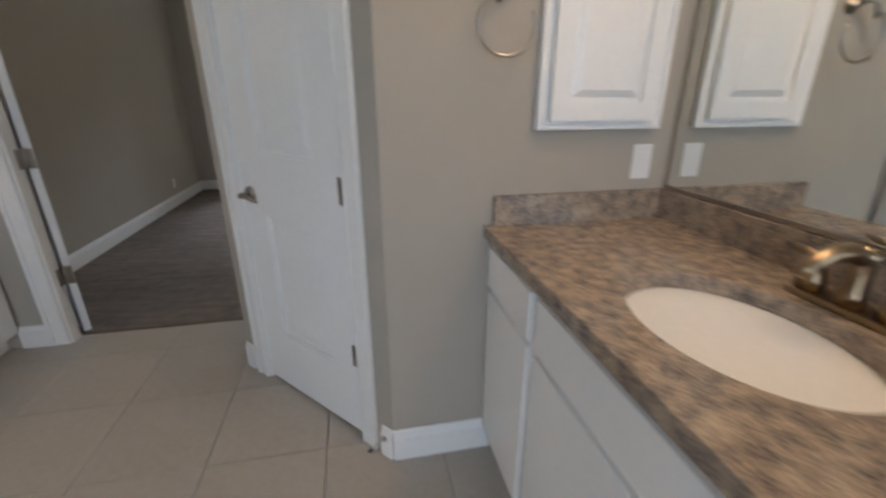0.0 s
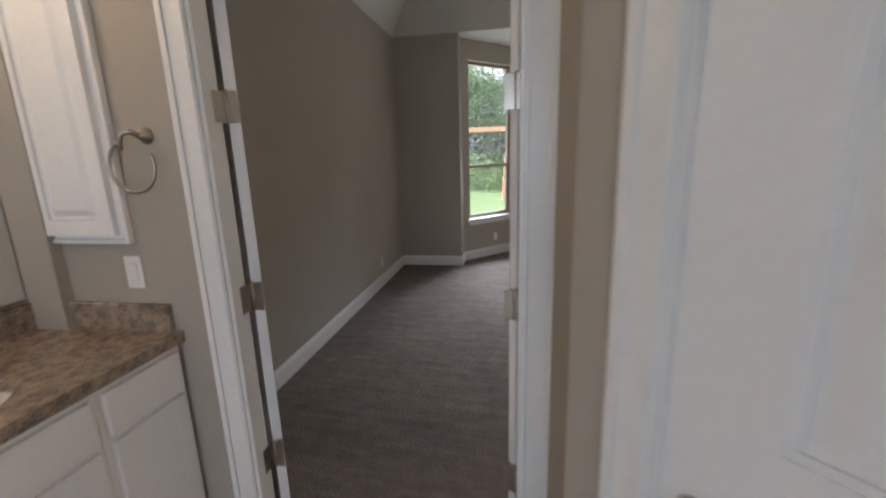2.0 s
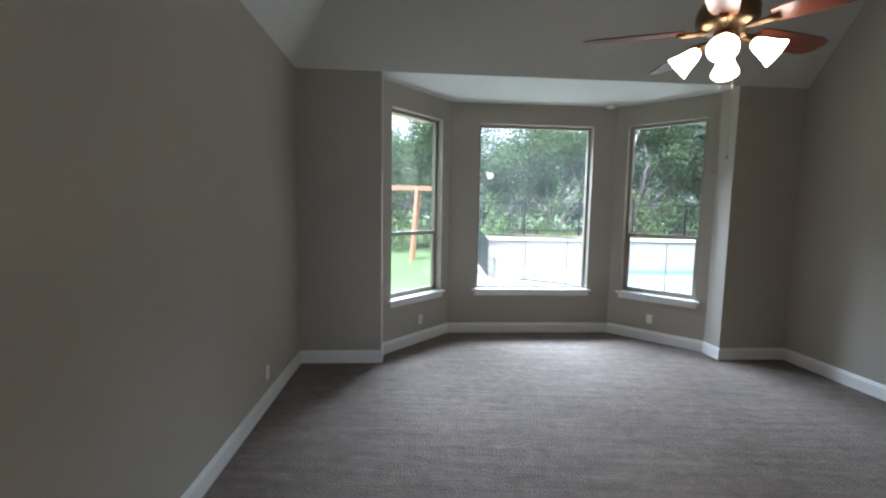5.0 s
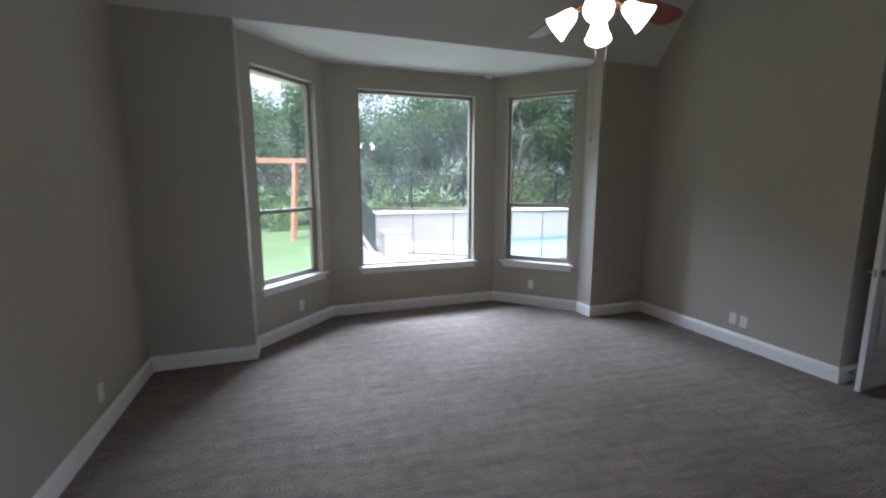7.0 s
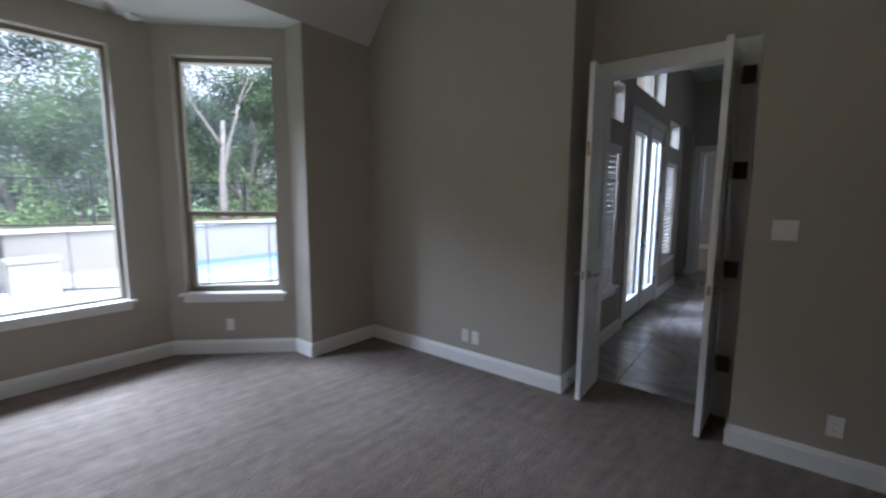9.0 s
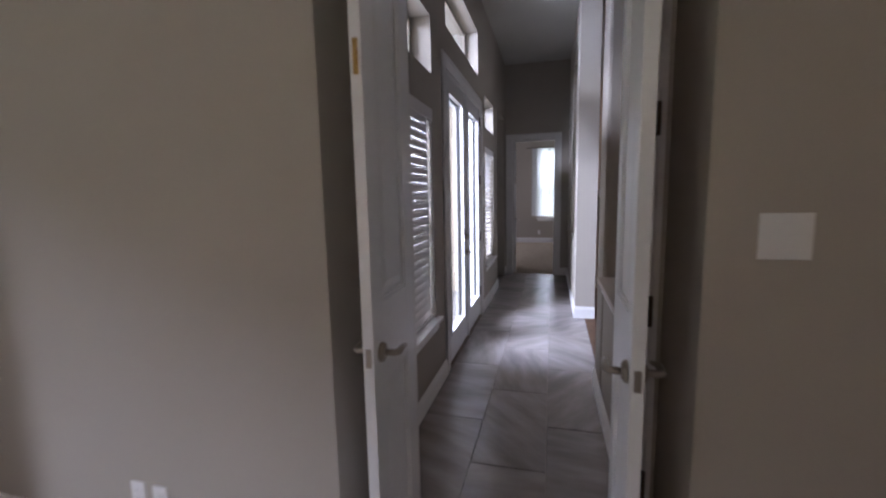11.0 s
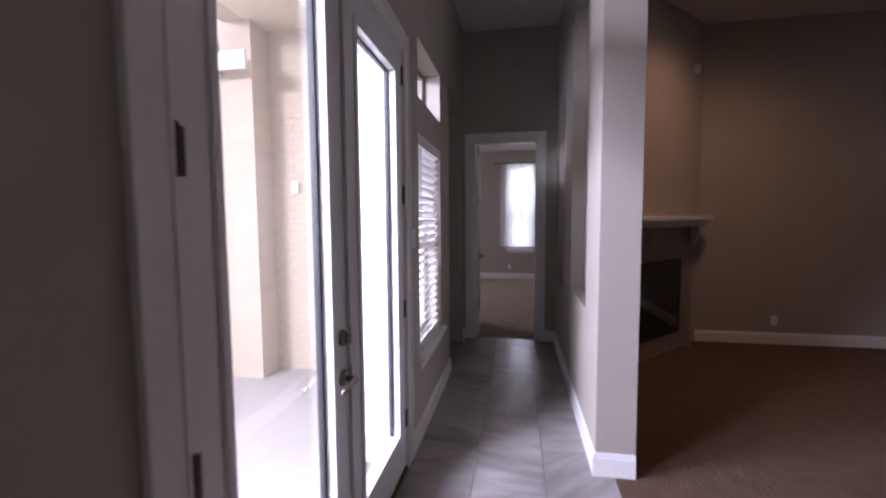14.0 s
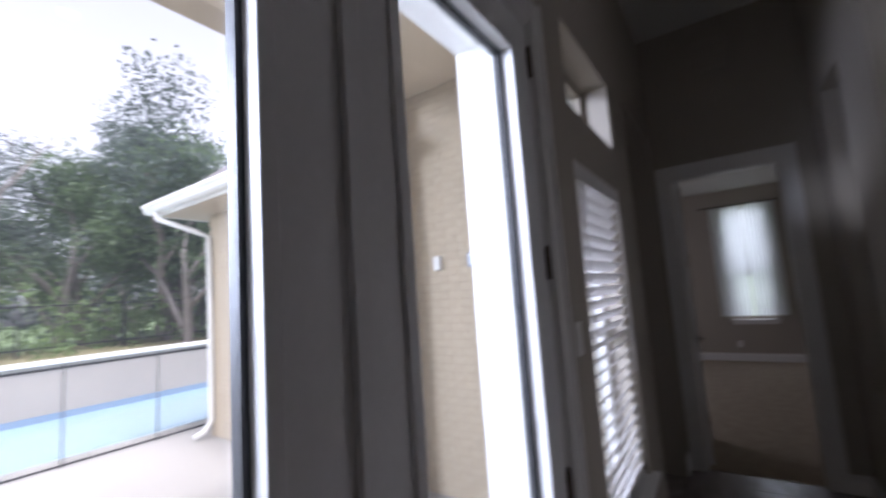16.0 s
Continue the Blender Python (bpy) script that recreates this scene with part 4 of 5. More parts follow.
def faucet(x, y, z, s, label):
    t = thing("faucet", label, "faucet", at=Matrix.Translation((x, y, z)) @ Matrix.Diagonal((1.3, 1.35, 1.3, 1)))
    bm = bmesh.new()
    box(bm, -0.028, 0.028, -0.075, 0.075, 0.0, 0.012, bevel=0.004)
    part("base_plate", bm, FAUCETM, t)
    bm = bmesh.new()
    lathe(bm, [(0.0, 0.012), (0.022, 0.012), (0.019, 0.03), (0.015, 0.06), (0.017, 0.085), (0.019, 0.10), (0.0, 0.108)], 18)
    tube(bm, [(0, 0, 0.085), (-s * 0.03, 0, 0.100), (-s * 0.07, 0, 0.098), (-s * 0.105, 0, 0.080), (-s * 0.112, 0, 0.068)], [0.015, 0.015, 0.0135, 0.012, 0.011], 12)
    part("spout", bm, FAUCETM, t)
    for k in (-1, 1):
        bm = bmesh.new()
        lathe(bm, [(0.0, 0.012), (0.021, 0.012), (0.019, 0.03), (0.015, 0.05), (0.017, 0.062), (0.0, 0.068)], 18, Matrix.Translation((0, k * 0.058, 0)))
        tube(bm, [(0, k * 0.058, 0.062), (0, k * 0.075, 0.070), (-s * 0.006, k * 0.105, 0.076)], [0.008, 0.008, 0.005], 10)
        part("handle", bm, FAUCETM, t)
    return t


fx, ry = vanity(1, 1.03, [(0.40, "drawer"), (0.95, "sink"), (0.40, "drawer"), (0.75, "sink")], "white painted vanity cabinet with flat drawer and door")
vanity(-1, 2.23, [(0.32, "drawer"), (0.95, "sink"), (0.40, "drawer"), (0.45, "sink")], "white painted vanity cabinet with flat drawer and door")
worktop(0.61, BATH_E - 0.001, -1.47, 1.034, [0.32], 0.905, 0.945, BATH_E, 1.034, "brown speckled granite vanity top with splashback")
worktop(BATH_W + 0.001, -1.69, 0.11, 2.234, [1.62], 0.905, 0.945, BATH_W, 2.234, "brown speckled granite vanity top with splashback")
sink(0.9045, 0.32, 0.9045, "white oval undermount ceramic basin with warm reflections")
sink(-1.9545, 1.62, 0.9045, "white oval undermount ceramic basin")
faucet(1.155, 0.32, 0.945, 1, "antique bronze two-handle faucet behind the basin")
faucet(-2.20, 1.62, 0.945, -1, "antique bronze two-handle faucet behind the basin")


def mirror(x, s, y0, y1, z0, z1):
    t = thing("mirror", "large frameless wall mirror above the vanity", "mirror")
    a, b = sorted((x - s * 0.001, x - s * 0.006))
    part("glass", boxes((a, b, y0, y1, z0, z1)), MIRROR, t)
    a, b = sorted((x - s * 0.001, x - s * 0.012))
    part("channel", boxes((a, b, y0, y1, z0 - 0.012, z0 - 0.0005)), NICKEL, t, "metal edge channel")
    return t


mirror(BATH_E, 1, -1.4, 1.005, 1.06, 2.15)
mirror(BATH_W, -1, 0.15, 2.205, 1.06, 2.15)


def wall_cabinet(x0, x1, yf, z0, z1):
    """Shallow cabinet on a wall that looks along -y, face frame and raised-panel door."""
    t = thing("medicine_cabinet", "white raised-panel medicine cabinet set in the wall", "cabinet", group="medicine cabinets")
    part("face_frame", boxes((x0, x0 + 0.035, yf - 0.018, yf - 0.0005, z0, z1), (x1 - 0.035, x1, yf - 0.018, yf - 0.0005, z0, z1), (x0 + 0.035, x1 - 0.035, yf - 0.018, yf - 0.0005, z0, z0 + 0.025), (x0 + 0.035, x1 - 0.035, yf - 0.018, yf - 0.0005, z1 - 0.025, z1), bevel=0.003), CABP, t)
    part("trim_moulding", boxes((x0 - 0.012, x0 + 0.004, yf - 0.026, yf - 0.0005, z0 - 0.012, z1 + 0.012), (x1 - 0.004, x1 + 0.012, yf - 0.026, yf - 0.0005, z0 - 0.012, z1 + 0.012), (x0 + 0.004, x1 - 0.004, yf - 0.026, yf - 0.0005, z0 - 0.012, z0 + 0.004), bevel=0.004), CABP, t)
    a, b, c, d = x0 + 0.025, x1 - 0.025, z0 + 0.018, z1 - 0.018
    r = 0.055
    bm = boxes((a, a + r, yf - 0.040, yf - 0.0185, c, d), (b - r, b, yf - 0.040, yf - 0.0185, c, d), (a + r, b - r, yf - 0.0397, yf - 0.0185, c, c + r), (a + r, b - r, yf - 0.0397, yf - 0.0185, d - r, d))
    box(bm, a + r, b - r, yf - 0.028, yf - 0.0185, c + r, d - r)
    lo = [bm.verts.new(v) for v in ((a + r + 0.012, yf - 0.028, c + r + 0.012), (b - r - 0.012, yf - 0.028, c + r + 0.012), (b - r - 0.012, yf - 0.028, d - r - 0.012), (a + r + 0.012, yf - 0.028, d - r - 0.012))]
    k = 0.034
    hi_ = [bm.verts.new(v) for v in ((a + r + k, yf - 0.038, c + r + k), (b - r - k, yf - 0.038, c + r + k), (b - r - k, yf - 0.038, d - r - k), (a + r + k, yf - 0.038, d - r - k))]
    for i in range(4):
        bm.faces.new((lo[i], lo[(i + 1) % 4], hi_[(i + 1) % 4], hi_[i]))
    bm.faces.new(hi_)
    part("door", bm, CABP, t)
    return t


wall_cabinet(0.775, 1.185, 1.035, 1.262, 2.15)
wall_cabinet(-2.19, -1.83, BATH_N, 1.275, 2.15)


def towel_ring(x, y, z):
    t = thing("towel_ring", "brushed nickel open towel ring on the wall", "towel ring", at=Matrix.Translation((x, y, z)), group="towel rings")
    bm = bmesh.new()
    lathe(bm, [(0.0, 0.0), (0.027, 0.0), (0.026, 0.006), (0.018, 0.012), (0.011, 0.03), (0.0, 0.032)], 20, Matrix.Rotation(radians(90), 4, "X"))
    part("mount", bm, NICKEL, t)
    bm = bmesh.new()
    tube(bm, [(0, -0.028, 0.0), (-0.015, -0.045, 0.012), (-0.04, -0.052, 0.004), (-0.052, -0.052, -0.02), (-0.050, -0.052, -0.045)], [0.010, 0.009, 0.008, 0.009, 0.007], 10)
    part("arm", bm, NICKEL, t)
    bm = bmesh.new()
    R = 0.083
    tube(bm, [(-0.022 + R * math.cos(a_), -0.052, -0.095 + R * math.sin(a_)) for a_ in [radians(115 + 270 * k / 26) for k in range(27)]], 0.0055, 8)
    part("ring", bm, NICKEL, t)
    return t


towel_ring(-1.70, BATH_N, 1.615)
towel_ring(0.665, 1.035, 1.635)


def plate(kind, at, label, gang=1):
    """Cover plate on a wall: local x along the wall, face towards -y."""
    t = thing("light_switch" if kind == "switch" else "power_outlet", label, "switch" if kind == "switch" else "outlet", at=at, group=kind + " plates")
    w = 0.07 + 0.046 * (gang - 1)
    part("cover_plate", boxes((-w / 2, w / 2, -0.006, -0.0005, -0.058, 0.058), bevel=0.003), PLATE, t)
    for g in range(gang):
        cx = (g - (gang - 1) / 2) * 0.046
        if kind == "switch":
            part("rocker", boxes((cx - 0.016, cx + 0.016, -0.0095, -0.006, -0.033, 0.033), bevel=0.002), PLATE, t)
        else:
            for dz in (-0.02, 0.02):
                bm = boxes((cx - 0.017, cx + 0.017, -0.008, -0.006, dz - 0.014, dz + 0.014), bevel=0.003)
                part("receptacle", bm, PLATE, t)
                part("slots", boxes((cx - 0.008, cx - 0.006, -0.0085, -0.008, dz - 0.003, dz + 0.006), (cx + 0.006, cx + 0.008, -0.0085, -0.008, dz - 0.003, dz + 0.006)), BLACK, t)
    return t


def on(p, q, s, z):
    return along(p, q) @ Matrix.Translation((s, 0, z))


plate("switch", on((BATH_W, BATH_N), (BE, BATH_N), 0.447, 1.158), "white rocker switch plate under the cabinet")
plate("switch", on((0.275, 1.035), (BATH_E, 1.035), 0.89, 1.14), "white rocker switch plate beside the mirror")
plate("outlet", on(BAY[1], BAY[2], 0.62, 0.285), "white duplex outlet low on the bay wall")
plate("outlet", on(BAY[3], BAY[4], LS - 0.62, 0.285), "white duplex outlet low on the bay wall")
plate("outlet", on((BE, BN), (BE, 4.545), BN - 5.455, 0.275), "white duplex outlet above the baseboard")
plate("outlet", on((BE, BN), (BE, 4.545), BN - 5.345, 0.270), "white cable plate above the baseboard")
plate("outlet", on((BE, 3.457), (BE, BS), 3.457 - 2.982, 0.285), "white duplex outlet above the baseboard")
plate("switch", on((BE, 3.457), (BE, BS), 3.457 - 3.283, 1.345), "white double rocker switch plate beside the doors", 2)
plate("outlet", on((BW, BS), (BW, BN), 3.4, 0.285), "white duplex outlet low on the wall")
plate("switch", on(HP, HQ, 7.235 - HX, 1.375), "white rocker switch plate beside the French doors")
plate("outlet", on((10.10, 1.9), (10.10, -3.1), 0.85, 0.28), "white duplex outlet on the living room wall")
plate("outlet", on((15.05, 7.5), (15.05, 2.1), 3.3, 0.3), "white duplex outlet under the far window")


def door_stop(at, label):
    t = thing("door_stop", label, "door stop", at=at)
    bm = bmesh.new()
    cyl(bm, (0, 0, 0), (0, -0.008, 0), 0.012, 0.010, 12)
    tube(bm, [(0.004 * math.cos(k * 1.3), -0.008 - 0.0016 * k, 0.004 * math.sin(k * 1.3)) for k in range(40)], 0.0014, 5)
    part("spring", bm, NICKEL, t)
    bm = bmesh.new()
    cyl(bm, (0, -0.07, 0), (0, -0.084, 0), 0.007, 0.006, 12)
    part("tip", bm, BLACK, t, "dark rubber tip")


door_stop(along(DIAG0, DIAG1) @ Matrix.Translation((1.01, -BB_D, 0.09)), "spring door stop on the baseboard")
door_stop(on((BE, 4.545), (HW_X, 4.545), 0.12, 0.08) @ Matrix.Translation((0, -BB_D, 0)), "spring door stop on the recess baseboard")
door_stop(along((HW_X, 3.457), (BE, 3.457)) @ Matrix.Translation((0.38, -BB_D, 0.08)), "spring door stop on the recess baseboard")

# vanity light bars over the mirrors
for x, s, ys in ((BATH_E, 1, (-0.1, 0.14, 0.38, 0.62)), (BATH_W, -1, (1.2, 1.44, 1.68, 1.92))):
    vl = thing("vanity_light", "nickel bath bar with lit frosted shades", "wall light", group="vanity lights")
    a, b = sorted((x - s * 0.001, x - s * 0.03))
    part("back_plate", boxes((a, b, ys[0] - 0.08, ys[-1] + 0.08, 2.26, 2.34), bevel=0.006), NICKEL, vl)
    for y in ys:
        bm = bmesh.new()
        tube(bm, [(x - s * 0.03, y, 2.30), (x - s * 0.09, y, 2.31), (x - s * 0.10, y, 2.33)], 0.008, 8)
        part("arm", bm, NICKEL, vl)
        bm = bmesh.new()
        lathe(bm, [(0.018, 0.0), (0.03, 0.02), (0.042, 0.07), (0.056, 0.11), (0.052, 0.11), (0.038, 0.07), (0.026, 0.02)], 18, Matrix.Translation((x - s * 0.10, y, 2.33)))
        part("shade", bm, GLOW, vl)
    bulb("vanity_bulb", (x - s * 0.10, (ys[0] + ys[1]) / 2, 2.48), 5.4 if s > 0 else 1.15, (1.0, 0.64, 0.34))
    bulb("vanity_bulb", (x - s * 0.10, (ys[2] + ys[3]) / 2, 2.48), 5.4 if s > 0 else 1.15, (1.0, 0.64, 0.34))

# ---- ceiling fan ----
FX, FY = 0.57, 4.33
fan = thing("ceiling_fan", "bronze ceiling fan with cherry blades and four lit shades", "ceiling fan", at=Matrix.Translation((FX, FY, -0.12)))
bm = bmesh.new()
lathe(bm, [(0.0, 3.93), (0.075, 3.93), (0.078, 3.89), (0.05, 3.86), (0.018, 3.85), (0.0, 3.85)], 24)
part("canopy", bm, BRONZE, fan)
bm = bmesh.new()
cyl(bm, (0, 0, 2.88), (0, 0, 3.86), 0.0125, n=14)
part("downrod", bm, BRONZE, fan)
bm = bmesh.new()
lathe(bm, [(0.0, 2.93), (0.022, 2.93), (0.045, 2.905), (0.055, 2.86), (0.05, 2.82), (0.06, 2.80), (0.12, 2.775), (0.135, 2.74), (0.135, 2.685), (0.115, 2.66), (0.07, 2.645), (0.0, 2.645)], 32)
part("motor_housing", bm, BRONZE, fan, "polished antique brass motor housing")
for k in range(5):
    R = Matrix.Rotation(radians(14 + 72 * k), 4, "Z") @ Matrix.Translation((0, 0, 2.66))
    bm = bmesh.new()
    tube(bm, [(0.08, 0, 0.0), (0.13, 0, -0.012), (0.17, 0.0, -0.010), (0.215, 0, -0.004)], [0.016, 0.012, 0.014, 0.020], 8)
    bmesh.ops.transform(bm, matrix=R, verts=bm.verts)
    part("blade_arm", bm, BRONZE, fan)
    bm = bmesh.new()
    prof = [(0.19, 0.045), (0.23, 0.058), (0.35, 0.066), (0.50, 0.071), (0.60, 0.071), (0.645, 0.058), (0.665, 0.03)]
    T = R @ Matrix.Rotation(radians(-12), 4, "X")
    up = [bm.verts.new(T @ Vector((x, w, 0.004))) for x, w in prof] + [bm.verts.new(T @ Vector((x, -w, 0.004))) for x, w in reversed(prof)]
    dn = [bm.verts.new(T @ Vector((x, w, -0.003))) for x, w in prof] + [bm.verts.new(T @ Vector((x, -w, -0.003))) for x, w in reversed(prof)]
    bm.faces.new(up)
    bm.faces.new(list(reversed(dn)))
    for i in range(len(up)):
        j = (i + 1) % len(up)
        bm.faces.new((up[i], dn[i], dn[j], up[j]))
    part("blade", bm, BLADE, fan, "glossy cherry wood fan blade")
bm = bmesh.new()
lathe(bm, [(0.0, 2.645), (0.05, 2.645), (0.055, 2.62), (0.05, 2.575), (0.03, 2.55), (0.0, 2.545)], 24)
part("light_hub", bm, BRONZE, fan)
for k in range(4):
    a_ = radians(231 + 90 * k)
    u = Vector((math.cos(a_), math.sin(a_), 0))
    bm = bmesh.new()
    tube(bm, [u * 0.04 + Vector((0, 0, 2.59)), u * 0.085 + Vector((0, 0, 2.60)), u * 0.115 + Vector((0, 0, 2.575))], [0.009, 0.009, 0.014], 8)
    part("lamp_arm", bm, BRONZE, fan)
    d_ = (u * 0.80 + Vector((0, 0, -0.62))).normalized()
    T = Matrix.Translation(u * 0.112 + Vector((0, 0, 2.578))) @ d_.to_track_quat("Z", "Y").to_matrix().to_4x4()
    bm = bmesh.new()
    lathe(bm, [(0.018, 0.0), (0.026, 0.008), (0.036, 0.03), (0.043, 0.06), (0.052, 0.09), (0.064, 0.118), (0.060, 0.118), (0.047, 0.088), (0.038, 0.06), (0.030, 0.03), (0.015, 0.01)], 22, T)
    part("shade", bm, GLOW, fan, "lit frosted bell glass shade")
    e_ = T @ Vector((0, 0, 0.10)) + Vector((FX, FY, -0.12))
    bulb("fan_bulb", e_, 1.1, (1.0, 0.76, 0.50), 0.03)
for dx, zz in ((0.03, 2.05), (-0.035, 1.98)):
    bm = bmesh.new()
    cyl(bm, (dx, -0.03, zz), (dx, -0.03, 2.56), 0.0012, n=5)
    lathe(bm, [(0.0, 0.0), (0.006, 0.004), (0.005, 0.02), (0.0, 0.026)], 10, Matrix.Translation((dx, -0.03, zz - 0.02)))
    part("pull_chain", bm, NICKEL, fan)

# ---- hall things ----


def blind(x0, x1, z0, z1, y, label, tilt=58):
    t = thing("window_blind", label, "blind", group="hall window blinds")
    w = x1 - x0
    part("head_rail", boxes((x0 + 0.004, x1 - 0.004, y - 0.028, y + 0.028, z1 - 0.045, z1 - 0.004), bevel=0.003), BLIND, t)
    part("valance", boxes((x0 - 0.012, x1 + 0.012, y - 0.042, y - 0.031, z1 - 0.075, z1 + 0.008), bevel=0.004), BLIND, t)
    bm = bmesh.new()
    n = 6
    pr = [(-0.032 + 0.064 * i / n, 0.004 * math.sin(math.pi * i / n)) for i in range(n + 1)]
    c, s = math.cos(radians(tilt)), math.sin(radians(tilt))
    pts = [(a * c - b * s, a * s + b * c) for a, b in pr] + [(a * c - (b - 0.0028) * s, a * s + (b - 0.0028) * c) for a, b in reversed(pr)]
    holes = [x0 + w * 0.16, x0 + w * 0.84]
    xs = [x0 + 0.008, holes[0] - 0.0045, holes[0] + 0.0045, holes[1] - 0.0045, holes[1] + 0.0045, x1 - 0.008]
    rings = [[bm.verts.new((x, py_, pz_)) for py_, pz_ in pts] for x in xs]
    m_ = len(pts)
    for k, (L, R_) in enumerate(zip(rings, rings[1:])):
        for i in range(m_):
            if k in (1, 3) and i in (3, m_ - 5):
                continue
            j = (i + 1) % m_
            bm.faces.new((L[i], L[j], R_[j], R_[i]))
    bm.faces.new(rings[0])
    bm.faces.new(list(reversed(rings[-1])))
    me = mesh_of("slat", bm, BLIND)
    z = z1 - 0.075
    while z > z0 + 0.05:
        ob = new("slat", me)
        ob.parent = t
        ob.location = (0, y, z)
        ob.rotation_euler = (radians(random.uniform(-1.6, 1.6)), 0, 0)
        z -= 0.0575
    part("bottom_rail", boxes((x0 + 0.008, x1 - 0.008, y - 0.026, y + 0.026, z0 + 0.016, z0 + 0.034), bevel=0.004), BLIND, t)
    for f in (0.16, 0.84):
        cx = x0 + w * f
        bm = bmesh.new()
        for dy in (-0.033, 0.033):
            cyl(bm, (cx, y + dy, z0 + 0.03), (cx, y + dy, z1 - 0.05), 0.0011, n=5)
        part("ladder_cord", bm, BLIND, t)
    bm = bmesh.new()
    cyl(bm, (x1 - 0.06, y - 0.048, z0 + 0.55), (x1 - 0.06, y - 0.044, z1 - 0.08), 0.004, n=8)
    part("tilt_wand", bm, BLIND, t)
    bm = bmesh.new()
    cyl(bm, (x0 + 0.05, y - 0.046, z0 + 0.06), (x0 + 0.05, y - 0.044, z1 - 0.08), 0.0015, n=5)
    lathe(bm, [(0.0, 0.0), (0.008, 0.006), (0.005, 0.03), (0.0, 0.035)], 10, Matrix.Translation((x0 + 0.05, y - 0.046, z0 + 0.03)))
    part("pull_cord", bm, BLIND, t)
    return t


blind(W1[0], W1[1], WB, WT, HALL_N + 0.042, "white two-inch slatted blind, nearly closed, with cords", 80)
blind(W2[0], W2[1], WB, WT, HALL_N + 0.042, "white two-inch slatted blind, half open, with cords", -45)

vent = thing("air_vent", "painted square return air grille high on the wall", "vent", at=on((HALL_E, 5.9), (HALL_E, 3.30), 5.9 - 4.14, 3.40))
part("frame", boxes((-0.15, -0.12, -0.012, -0.0005, -0.15, 0.15), (0.12, 0.15, -0.012, -0.0005, -0.15, 0.15), (-0.12, 0.12, -0.012, -0.0005, 0.12, 0.15), (-0.12, 0.12, -0.012, -0.0005, -0.15, -0.12), bevel=0.002), WALL, vent)
part("backing", boxes((-0.12, 0.12, -0.002, -0.0005, -0.12, 0.12)), WALL, vent)
for k in range(9):
    bm = boxes((-0.12, 0.12, -0.010, -0.008, -0.010, 0.010))
    bmesh.ops.transform(bm, matrix=Matrix.Translation((0, 0, -0.107 + k * 0.0268)) @ Matrix.Rotation(radians(25), 4, "X"), verts=bm.verts)
    part("slat", bm, WALL, vent)

# ---- fireplace in the living room corner ----
FP0, FP1 = (8.62, 3.34), (10.10, 1.90)
fpm = along(FP0, FP1)
FL = math.dist(FP0, FP1)
solid("wall_chimney", wall_mesh(FL, 0.10, HH, [(0.62, 1.62, 0.22, 1.01)]), WALL, "greige angled chimney breast wall", "wall", at=fpm)
fp = thing("fireplace", "corner fireplace with grey tile surround and white mantel", "fireplace", at=fpm)
bm = boxes((0.605, 1.635, 0.101, 0.55, 0.205, 0.22), (0.605, 0.62, 0.101, 0.55, 0.22, 1.01), (1.62, 1.635, 0.101, 0.55, 0.22, 1.01), (0.605, 1.635, 0.101, 0.55, 1.01, 1.025), (0.605, 1.635, 0.55, 0.565, 0.205, 1.025))
part("firebox", bm, FIREBLACK, fp, "black metal firebox")
part("fire_frame", boxes((0.60, 0.65, -0.022, -0.012, 0.20, 1.03), (1.59, 1.64, -0.022, -0.012, 0.20, 1.03), (0.65, 1.59, -0.022, -0.012, 0.93, 1.03), (0.65, 1.59, -0.022, -0.012, 0.20, 0.26), bevel=0.003), FIREBLACK, fp)
g = part("fire_glass", boxes((0.65, 1.59, -0.018, -0.014, 0.26, 0.93)), plain("dark_fire_glass", (0.015, 0.015, 0.016, 1), 0.05), fp)
for i in range(3):
    for x0, x1, za, zb in ((0.32, 0.60, 0.0 + i * 0.46, 0.455 + i * 0.46), (1.64, 1.92, 0.0 + i * 0.46, 0.455 + i * 0.46)):
        part("tile", boxes((x0, x1 - 0.003, -0.012, -0.0005, za, min(zb, 1.385)), bevel=0.002), FPTILE, fp)
for i in range(3):
    part("tile", boxes((0.60 + i * 0.347, 0.60 + i * 0.347 + 0.343, -0.012, -0.0005, 1.033, 1.385), bevel=0.002), FPTILE, fp)
    part("tile", boxes((0.60 + i * 0.347, 0.60 + i * 0.347 + 0.343, -0.012, -0.0005, 0.0, 0.197), bevel=0.002), FPTILE, fp)
mant = boxes((0.20, 2.0, -0.19, -0.0005, 1.46, 1.505), (0.23, 1.98, -0.165, -0.0005, 1.43, 1.46), (0.26, 1.96, -0.13, -0.0005, 1.39, 1.43), bevel=0.006)
part("mantel_shelf", mant, TRIM, fp, "white moulded wooden mantel shelf")
for x in (0.30, 1.84):
    bm = boxes((x, x + 0.09, -0.11, -0.0125, 1.30, 1.39), (x + 0.01, x + 0.08, -0.075, -0.0125, 1.22, 1.30), (x + 0.02, x + 0.07, -0.045, -0.0125, 1.16, 1.22), bevel=0.008)
    part("corbel", bm, TRIM, fp, "white carved corbel")

